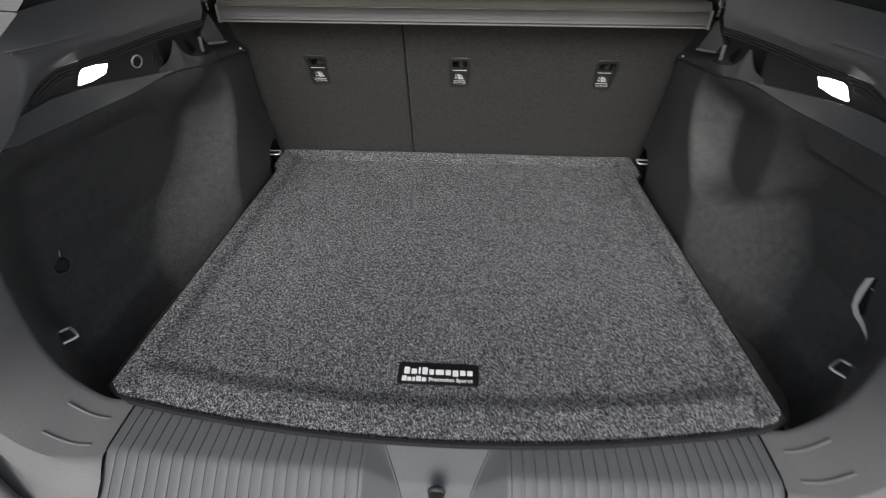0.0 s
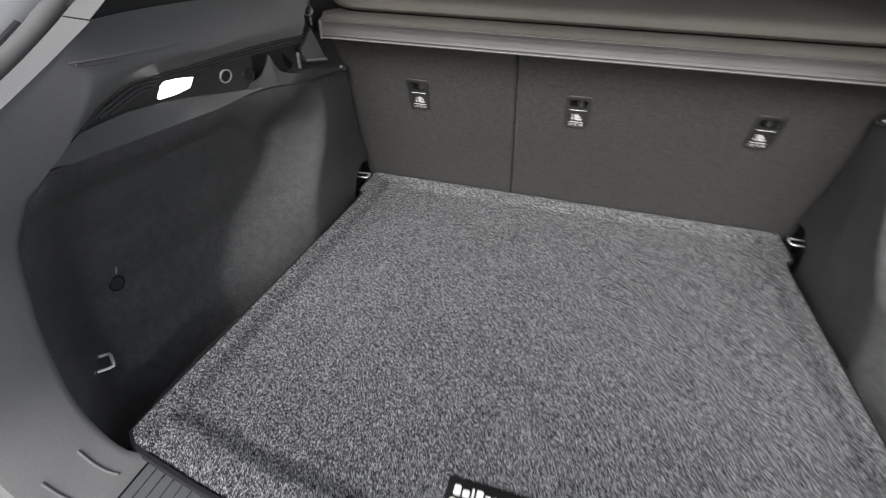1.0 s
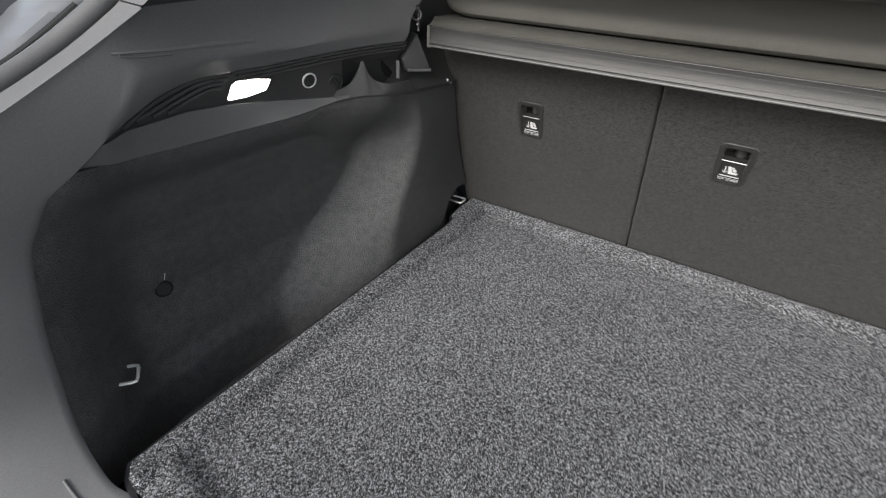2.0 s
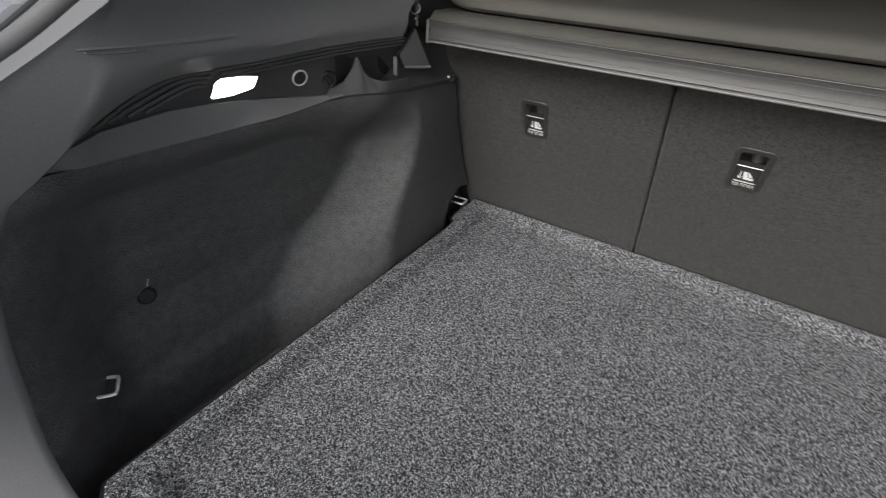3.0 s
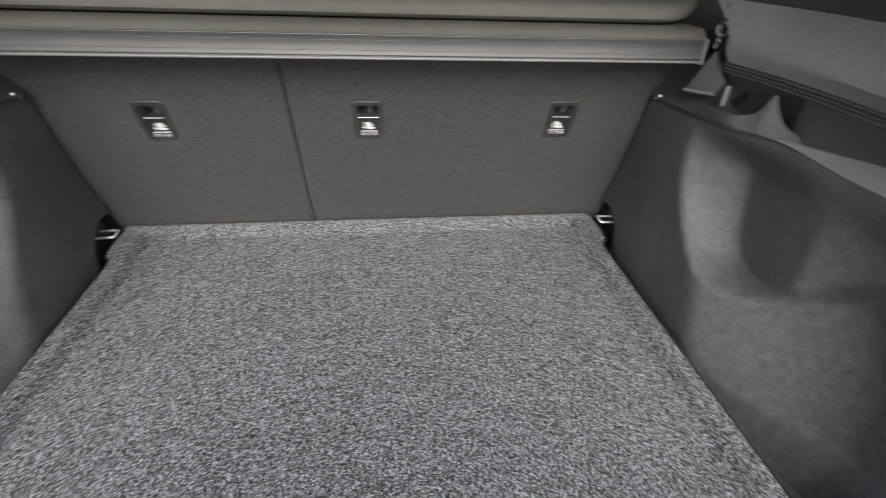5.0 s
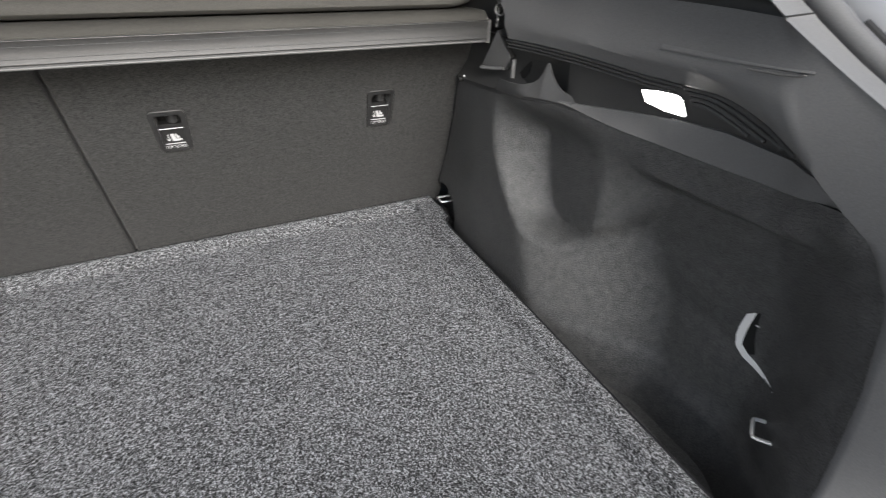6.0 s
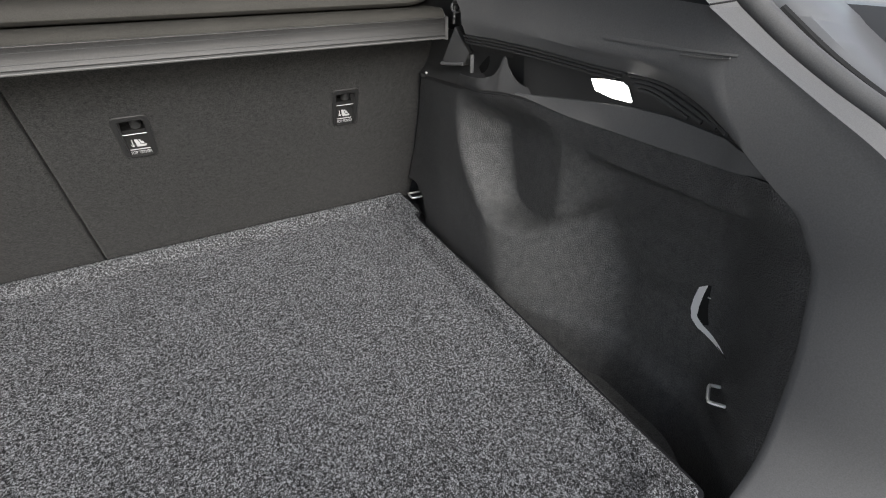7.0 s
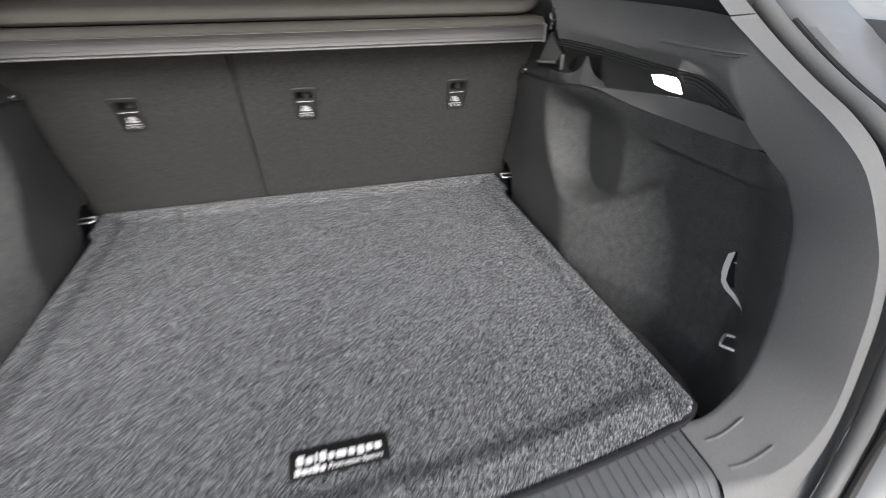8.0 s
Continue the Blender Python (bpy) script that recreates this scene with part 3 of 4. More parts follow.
def side_details(sx, th):
    V = lambda x, y, z: Vector((sx * x, y, z))
    # rails that carry the cover; behind the lamp they bend down into louvres
    for k, yb in enumerate((0.682, 0.692, 0.703)):
        pts = [(at_y(LEDGE, y, 0) + 0.0035 + 0.0022 * k, y, at_y(LEDGE, y, 2) - 0.0042 - 0.0052 * k) for y in np.linspace(1.062, yb + 0.055, 22)]
        line = spline([V(*p) for p in pts], 60)
        part("rail", tube(line, 0.0018, 6), M_TRIM, th)
        part("rail_end", disc(line[0], (-sx, 0.2, 0.2), 0.0012, 0.0016, 8), M_STEEL, th, "bright rail end")
    for ys_, zs_ in (((0.742, 0.706, 0.678, 0.634, 0.590), (0.4165, 0.4170, 0.4135, 0.4010, 0.3870)), ((0.738, 0.712, 0.688, 0.650, 0.611), (0.4105, 0.4115, 0.4080, 0.3970, 0.3855)),
                     ((0.734, 0.716, 0.697, 0.667, 0.635), (0.4050, 0.4060, 0.4025, 0.3930, 0.3835)), ((0.730, 0.718, 0.705, 0.682, 0.656), (0.3985, 0.4000, 0.3975, 0.3895, 0.3820))):
        line = spline([V(recess_x(y, z) - 0.0016, y, z) for y, z in zip(ys_, zs_)], 28)
        part("louvre", tube(line, 0.0027, 8), M_TRIM, th, "raised louvre ridge beside the lamp")
    # pocket: lip, floor, back wall and the plain end before the backrest
    cols = [((0.584, 0.868, 0.343), (0.5855, 0.868, 0.350), (0.5865, 0.868, 0.3570)), ((0.571, 0.900, 0.3495), (0.5735, 0.901, 0.356), (0.576, 0.902, 0.3630)),
            ((0.556, 0.930, 0.3535), (0.562, 0.932, 0.362), (0.564, 0.934, 0.3710)), ((0.548, 0.950, 0.3540), (0.553, 0.950, 0.372), (0.558, 0.951, 0.3890)),
            ((0.544, 0.960, 0.3535), (0.548, 0.960, 0.379), (0.5545, 0.9605, 0.4055)), ((0.540, 0.969, 0.3530), (0.545, 0.967, 0.370), (0.549, 0.967, 0.3860)),
            ((0.534, 0.985, 0.3515), (0.536, 0.981, 0.360), (0.543, 0.978, 0.3740)), ((0.530, 1.002, 0.3505), (0.529, 0.999, 0.359), (0.530, 0.994, 0.3690)),
            ((0.5275, 1.030, 0.3485), (0.5265, 1.028, 0.357), (0.526, 1.022, 0.3665)), ((0.527, 1.060, 0.3462), (0.527, 1.058, 0.355), (0.5275, 1.053, 0.3650))]
    fine = [spline([V(*c[k]) for c in cols], 64) for k in range(3)]
    rows = [[a + V(0.004, 0, -0.004), a, b, c, c + V(0.0025, 0.0005, 0.0002), c + V(0.004, 0.001, -0.006)] for a, b, c in zip(*fine)]
    part("pocket_lip", sheet(rows), M_TRIM, th)
    ys = np.linspace(0.905, 1.215, 30)
    back = [float(np.interp(y, [0.90, 0.96, 1.02, 1.08, 1.12, 1.22], [0.584, 0.582, 0.578, 0.565, 0.552, 0.548])) for y in ys]
    rows = []
    for y, x in zip(ys, back):
        front = at_y(SEAM, y, 0)
        zf = at_y(SEAM, y, 2) + 0.0005
        top = at_y(LEDGE, y, 2)
        k = smooth01((y - 1.02) / 0.05)
        fx = front + 0.004 * (1 - k) - 0.001 * k
        rows.append([V(fx + 0.004, y, zf - 0.008), V(fx, y, zf - 0.006 * (1 - k)), V(fx + (x - fx) * (0.5 + 0.2 * k), y, zf + 0.014 * k - 0.005 * (1 - k)), V(x, y, zf + 0.030 * k), V(x + 0.001, y, (zf + top) / 2 + 0.01), V(at_y(LEDGE, y, 0) + 0.020, y, top - 0.003), V(at_y(LEDGE, y, 0) + 0.004, y, top)])
    part("pocket", sheet(rows), M_RECESS, th, "darker hollow of the open side pocket")
    # flat dark disc paints the shaded hole, the wall behind stays whole
    part("slot", disc(V(0.5745, 1.050, 0.386), (-sx, -0.1, 0.15), 0.018, 0.0015, 24, 1.3), M_DARK, th, "dark oval disc for the shade in a slot")
    tab = bmesh.new()
    bmesh.ops.create_cube(tab, size=1)
    bmesh.ops.scale(tab, vec=(0.007, 0.003, 0.030), verts=tab.verts)
    bmesh.ops.bevel(tab, geom=tab.edges[:], offset=0.001, segments=2, affect="EDGES", profile=0.5)
    tab.transform(pose(sx * 0.548, 1.045, 0.381))
    part("tab", tab, M_PLASTIC, th)
    # wedge that takes the end of the cover
    bm = bmesh.new()
    f = [bm.verts.new(V(*p)) for p in ((0.537, 1.088, 0.436), (0.529, 1.124, 0.3695), (0.547, 1.070, 0.374), (0.551, 1.060, 0.396), (0.548, 1.066, 0.404))]
    g = [bm.verts.new(V(*p)) for p in ((0.560, 1.098, 0.438), (0.556, 1.135, 0.3670), (0.568, 1.084, 0.370), (0.572, 1.074, 0.395), (0.570, 1.078, 0.404))]
    bm.faces.new(f)
    bm.faces.new(g[::-1])
    for i in range(5):
        bm.faces.new((f[i], g[i], g[(i + 1) % 5], f[(i + 1) % 5]))
    bmesh.ops.recalc_face_normals(bm, faces=bm.faces)
    bmesh.ops.bevel(bm, geom=bm.edges[:], offset=0.0022, segments=3, affect="EDGES", profile=0.5)
    part("cover_bracket", bm, M_TRIM, th)
    part("bracket_lip", tube([V(0.529, 1.119, 0.3715), V(0.538, 1.094, 0.3735), V(0.546, 1.071, 0.3765)], 0.0042, 8, 0.7), M_PLASTIC, th, "paler folded lip of the bracket")
    # pressed crease in the upper panel
    rows = []
    for i in range(25):
        t = i / 24
        y, z = 0.765 - 0.172 * t, 0.4575 + 0.0065 * t * t
        x = at_y(BELLY, y, 0) + 0.0004
        w = (0.0002 + 0.0022 * t * t) * (1.0 if t < 0.97 else 0.4)
        rows.append([V(x + 0.0025, y, z + 0.0045), V(x - w * 0.6, y, z + 0.0016), V(x - w, y, z + 0.0004), V(x - w * 0.5, y, z - 0.0008), V(x + 0.006, y, z - 0.0016 - 0.001 * t)])
    part("crease", sheet(rows), M_PLASTIC, th)
    # thin tube added where the crease catches its highlight
    rim = [V(at_y(BELLY, y, 0) - 0.0030, y, z) for y, z in ((0.652, 0.4570), (0.625, 0.4582), (0.606, 0.4600), (0.598, 0.4622))]
    part("crease_edge", tube(spline(rim, 16), 0.0011, 6), M_LIP, th, "thin tube for the highlight on the crease")


def quarter(sx):
    """Upper cabin side and the upper pillar over the boot opening."""
    V = lambda x, y, z: Vector((sx * x, y, z))
    th = thing("quarter_trim", (sx * 0.55, 1.0, 0.51), "dark upper cabin side above the boot trim", "car trim", "upper cabin sides")
    rows = []
    for y, lo_x in ((0.645, 0.585), (0.68, 0.575), (0.72, 0.577), (0.83, 0.579), (0.97, 0.572), (1.06, 0.559), (1.20, 0.545), (1.60, 0.534), (2.40, 0.534)):
        rise = float(np.interp(y, [0.60, 0.64, 0.72, 2.4], [0.515, 0.530, 0.545, 0.56]))
        foot = 0.400 if y > 0.95 else 0.470
        rows.append([V(lo_x + 0.004, y, foot)] + [V(lo_x + 0.004 + 0.5 * (rise - 0.509) * t, y, 0.509 + (rise - 0.509) * t) for t in (0, 0.1, 0.35, 0.7, 1.0)])
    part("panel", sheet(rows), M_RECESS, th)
    # strip added out of view to narrow the light from the side opening
    rows = [[V(0.62, y, 0.87), V(0.585, y, 0.80), V(0.588, y, 0.69), V(0.606, y, 0.675)] for y in (0.90, 1.3, 1.8, 2.4)]
    part("light_baffle", sheet(rows), M_LINER, th, "pale unseen strip added to cut light from the side opening")
    inner = [(0.564, 0.641, 0.5045), (0.548, 0.720, 0.560), (0.520, 0.830, 0.640), (0.495, 0.970, 0.740), (0.470, 1.080, 0.815)]
    mid = [(0.552, 0.633, 0.5045), (0.545, 0.695, 0.548), (0.528, 0.800, 0.632), (0.500, 0.940, 0.738), (0.470, 1.050, 0.818)]
    outer = [(0.600, 0.633, 0.5065), (0.594, 0.690, 0.545), (0.575, 0.790, 0.630), (0.545, 0.920, 0.735), (0.510, 1.030, 0.818)]
    a, b, c = (spline([V(*p) for p in q], 20) for q in (inner, mid, outer))
    for q in (a, b, c):
        q.insert(0, q[0] + (q[0] - q[1]).normalized() * 0.014 + V(0.0015, 0.0025, -0.001))
    part("pillar_cap", sheet([[p + V(0.01, 0.01, 0), p, q, q.lerp(r, 0.84), q.lerp(r, 0.90) + V(0, 0.003, 0), r + V(0, 0.024, 0), r + V(0.006, 0.030, 0), r + V(0.030, 0.010, -0.002)] for p, q, r in zip(a, b, c)]), M_PLASTIC, th, "grey upper pillar cap")
    part("joint", tube([a[1] + V(0.003, 0.002, 0.0004), b[1] + V(-0.0004, -0.0006, 0.0004), b[1].lerp(c[1], 0.8) + V(0, 0.0002, 0.0004)], 0.0009, 6), M_DARK, th, "dark joint under the pillar cap")
    path = [p + V(0.011, -0.011, -0.004) for p in c]
    part("seal", tube(path, 0.011, 10), M_RUBBER, th, "black rubber seal")
    rows = [[p + V(*o) for o in ((0.016, 0.014, 0), (0.020, -0.016, -0.004), (0.030, -0.034, -0.005), (0.052, -0.044, -0.008), (0.12, -0.040, -0.012), (0.20, 0.02, -0.03))] for p in path]
    part("flange", sheet(rows), M_PAINT, th, "light grey painted body flange")


for sx, side in ((1, "right"), (-1, "left")):
    lining(sx, side)
    pillar(sx)
    upper_side(sx)
    quarter(sx)


# ---------------------------------------------------------------- sill
def sill_z(x, y):
    """Height of the load sill: nearly level, rolling over towards the bumper, with the latch recess in the middle."""
    k = (abs(x) / 0.47) ** 2
    fold = 0.336 + 0.010 * k
    z = -0.0108 - 0.0035 * smooth01((0.42 - y) / 0.09)
    if y < fold + 0.008:
        d = fold + 0.008 - y
        z -= 0.85 * d * d / (d + 0.004)
    drop = max(0.0, (0.404 - y) / 0.08)
    w = 0.086 - 0.042 * drop
    side = max(0.0, min(1.0, (0.0995 - abs(x)) / max(0.0995 - w, 1e-4)))
    return z - 0.046 * min(1.5, drop) * side


def sill_edge(x):
    return 0.405 + 0.028 * (abs(x) / 0.47) ** 2


def sill():
    th = thing("load_sill", (0, 0.34, -0.02), "grey ribbed plastic load sill with a latch recess", "sill")
    xs = sorted({round(float(x), 4) for x in np.concatenate((np.linspace(-0.47, 0.47, 61), np.linspace(-0.106, 0.106, 107)))})
    rows = []
    for x in xs:
        y0, y1 = sill_edge(x) + 0.02, 0.255 + 0.012 * (x / 0.47) ** 2
        rows.append([(x, y0 + (y1 - y0) * j / 40, sill_z(x, y0 + (y1 - y0) * j / 40)) for j in range(41)])
    part("plate", sheet([[(x, y, z - (0.0022 if abs(x) > 0.1045 else 0.0)) for x, y, z in r] for r in rows]), M_SILL, th)
    # flat ribs with narrow grooves between them
    for i in range(22):
        for sx in (-1, 1):
            x0 = 0.1045 + i * 0.01661
            ys = np.linspace(sill_edge(x0) - 0.006, 0.285 + 0.01 * (x0 / 0.47) ** 2, 18)
            rows = []
            for off, dz in ((0.0008, -0.0024), (0.0010, -0.0006), (0.0024, 0.0), (0.0083, 0.0003), (0.0142, 0.0), (0.0156, -0.0006), (0.0158, -0.0024)):
                rows.append([(sx * (x0 + off), y, sill_z(max(abs(x0 + off), 0.1045), y) + dz) for y in ys])
            part("rib", sheet(rows), M_SILL, th)
    # seam to the corner trim
    for sx in (-1, 1):
        part("seam", tube([(sx * 0.4705, y, sill_z(0.47, y) + 0.0002) for y in np.linspace(0.43, 0.28, 14)], 0.0012, 5), M_DARK, th, "dark joint to the corner trim")
        edge = [(sx * (0.086 - 0.042 * (0.404 - y) / 0.08 + 0.0006), y) for y in np.linspace(0.392, 0.318, 16)]
        part("recess_edge", tube([(x, y, sill_z(x, y) + 0.0006) for x, y in edge], 0.0017, 6), M_SILL, th, "rounded edge of the latch recess")
    st = thing("latch_striker", (0.003, 0.322, -0.03), "steel tailgate latch striker in the sill recess", "latch")
    part("housing", tube([(0.003, 0.322, -0.050), (0.003, 0.322, -0.026)], 0.011, 12), M_BLACK, st)
    part("loop", tube(spline([(-0.006, 0.324, -0.034), (-0.006, 0.322, -0.020), (0.003, 0.320, -0.014), (0.012, 0.322, -0.020), (0.012, 0.324, -0.034)], 16), 0.0028, 8), M_STEEL, st, "dark steel striker loop")


sill()


# ---------------------------------------------------------------- fittings on the sides
def cargo_lamp(sx):
    th = thing("cargo_lamp", (sx * 0.59, 0.77, 0.39), "lit white boot lamp set in the side trim", "lamp", "boot lamps")
    quad = [(0.803, 0.3995), (0.778, 0.4035), (0.752, 0.4045), (0.745, 0.4000), (0.7405, 0.3815), (0.744, 0.3790), (0.770, 0.3795), (0.797, 0.3845)]
    bm = bmesh.new()
    mid = (0.771, 0.3915)
    rings = []
    for k, proud in ((1.0, -0.002), (1.0, 0.0022), (0.93, 0.0034), (0.6, 0.0042)):
        pts = [(mid[0] + (y - mid[0]) * k, mid[1] + (z - mid[1]) * k) for y, z in quad]
        rings.append([bm.verts.new((sx * (recess_x(y, z) - proud), y, z)) for y, z in pts])
    for s, t in zip(rings, rings[1:]):
        for i in range(8):
            bm.faces.new((s[i], s[(i + 1) % 8], t[(i + 1) % 8], t[i]))
    bm.faces.new(rings[-1])
    bmesh.ops.recalc_face_normals(bm, faces=bm.faces)
    part("lens", bm, M_LENS, th, "glowing white lens")
    rim = [(sx * (recess_x(y, z) - 0.0008), y, z) for y, z in [(mid[0] + (a - mid[0]) * 1.04, mid[1] + (b - mid[1]) * 1.08) for a, b in quad + quad[:1]]]
    part("bezel", tube(rim, 0.0012, 6), M_RECESS, th)
    lamp = new("lamp_light", bpy.data.lights.new("lamp_light", "AREA"))
    lamp.data.shape, lamp.data.size, lamp.data.size_y = "RECTANGLE", 0.05, 0.018
    lamp.data.energy, lamp.data.color, lamp.data.spread = LAMP_WATTS, (1.0, 0.97, 0.94), radians(150)
    eye = Vector((sx * (recess_x(0.771, 0.3915) - 0.007), 0.771, 0.3905))
    lamp.matrix_world = look(eye, eye + Vector((-sx * 0.85, 0.0, -0.50)))


def lashing_eye(sx, pts, label):
    c = Vector((sx * pts[1][0], pts[1][1], pts[1][2]))
    th = thing("lashing_eye", c, label, "lashing eye", "lashing eyes")
    p = [Vector((sx * x, y, z)) for x, y, z in pts]
    p[0], p[-1] = p[0] + (p[0] - p[1]).normalized() * 0.007, p[-1] + (p[-1] - p[-2]).normalized() * 0.007
    path = []
    for i in range(len(p)):
        if i in (0, len(p) - 1):
            path.append(p[i])
            continue
        a, b = p[i] + (p[i - 1] - p[i]).normalized() * 0.006, p[i] + (p[i + 1] - p[i]).normalized() * 0.006
        path += [a, a.lerp(p[i], 0.6).lerp(b.lerp(p[i], 0.6), 0.5), b]
    part("loop", tube(path, 0.0026, 8), M_CHROME, th, "bright plated steel loop")
    for q in (p[0], p[-1]):
        part("socket", disc(q - (q - p[1]).normalized() * 0.001, p[1] - p[0], 0.005, 0.002, 12), M_BLACK, th)


for sx in (1, -1):
    cargo_lamp(sx)
    lashing_eye(sx, ((0.645, 0.502, 0.045), (0.623, 0.527, 0.045), (0.597, 0.510, 0.043), (0.618, 0.484, 0.043)), "plated steel lashing eye low in the side lining")
    lashing_eye(sx, ((0.567, 1.307, 0.022), (0.535, 1.310, 0.022), (0.533, 1.281, 0.022), (0.566, 1.280, 0.022)), "plated steel lashing eye beside the backrest")
    k = thing("seat_catch", (sx * 0.531, 1.190, 0.338), "small seat catch with a white dot", "seat catch", "seat catches")
    part("pin", tube([(sx * 0.538, 1.190, 0.336), (sx * 0.524, 1.196, 0.335)], 0.0055, 10), M_DARK, k)
    part("dot", disc((sx * 0.5305, 1.1865, 0.3415), (-sx * 0.3, -1, 0.5), 0.0024, 0.002, 12), M_WHITE, k, "white dot")
    h = thing("cover_catch", (sx * 0.545, 1.10, 0.465), "bright metal catch at the end of the luggage cover", "catch", "cover catches")
    part("eye", torus((sx * 0.540, 1.088, 0.4665), (-sx * 0.6, -1, 0.3), 0.0085, 0.0018), M_STEEL, h)
    part("bush", disc((sx * 0.542, 1.094, 0.4665), (-sx * 0.6, -1, 0.3), 0.007, 0.003, 16), M_DARK, h)
    part("pin", tube([(sx * 0.556, 1.070, 0.484), (sx * 0.548, 1.080, 0.478), (sx * 0.538, 1.092, 0.476)], 0.006, 10), M_BLACK, h)
    part("eye", torus((sx * 0.553, 1.072, 0.480), (-sx * 0.6, -1, 0.3), 0.0065, 0.0016), M_STEEL, h)
    part("screw", disc((sx * 0.534, 1.084, 0.4515), (-sx * 0.6, -1, 0.3), 0.0024, 0.003, 10), M_STEEL, h)
    part("stay", tube([(sx * 0.545, 1.10, 0.500), (sx * 0.538, 1.092, 0.455), (sx * 0.536, 1.090, 0.440)], 0.003, 8), M_BLACK, h)

so = thing("power_socket", (-0.58, 0.866, 0.388), "round power socket with a chrome ring", "socket")
c = Vector((-(recess_x(0.866, 0.388) - 0.001), 0.866, 0.388))
part("ring", torus(c, (1, -0.25, -0.25), 0.0108, 0.0015), M_CHROME, so, "polished chrome ring")
part("cap", disc(c - Vector((0.001, 0, 0)), (1, -0.25, -0.25), 0.0095, 0.0022), M_BLACK, so)
part("screw_slot", tube([c + Vector((0.0018, -0.005, 0.004)), c + Vector((0.0018, 0.004, -0.004))], 0.0012, 6), M_LABEL, so)
hk = thing("bag_hook", (-0.575, 0.908, 0.381), "round black folding bag hook", "hook")
c = Vector((-0.5725, 0.912, 0.379))
part("plate", disc(c, (1, -0.3, -0.2), 0.0135, 0.003), M_BLACK, hk)
part("rim", torus(c + Vector((0.0025, 0, 0)), (1, -0.3, -0.2), 0.0115, 0.0016), M_BLACK, hk)
part("tongue", tube([c + Vector((0.004, -0.004, 0.006)), c + Vector((0.0055, 0, -0.002)), c + Vector((0.004, 0.002, -0.007))], 0.0022, 6), M_BLACK, hk)


# ---------------------------------------------------------------- cargo mat
MAT_Y, MAT_W = [0.40, 0.44, 0.90, 1.19, 1.222, 1.240, 1.29, 1.335, 1.347], [0.516, 0.518, 0.517, 0.516, 0.520, 0.536, 0.540, 0.536, 0.525]


def mat_half(y):
    return float(np.interp(y, MAT_Y, MAT_W))


def mat_front(x):
    return 0.380 + 0.056 * (x / 0.52) ** 2


def mat_height(x, y):
    """Top of the mat: a low tray, its border raised and the edge rolled down."""
    ds, df, db = mat_half(y) - abs(x), y - mat_front(x), 1.347 - y
    wing = min(1.0, max(0.0, (y - 1.222) / 0.018))
    side = 0.013 * smooth01((0.056 + 0.017 * wing - ds) / 0.026)
    front = 0.0095 * smooth01((0.085 - df) / 0.038) - 0.21 * max(0.0, 0.047 - df)
    back = 0.017 * min(1.0, max(0.0, (0.046 - db) / 0.027))
    z = max(side, front, back)
    d = min(ds, df, db)
    return z - 0.010 * (1 - smooth01(d / 0.012))


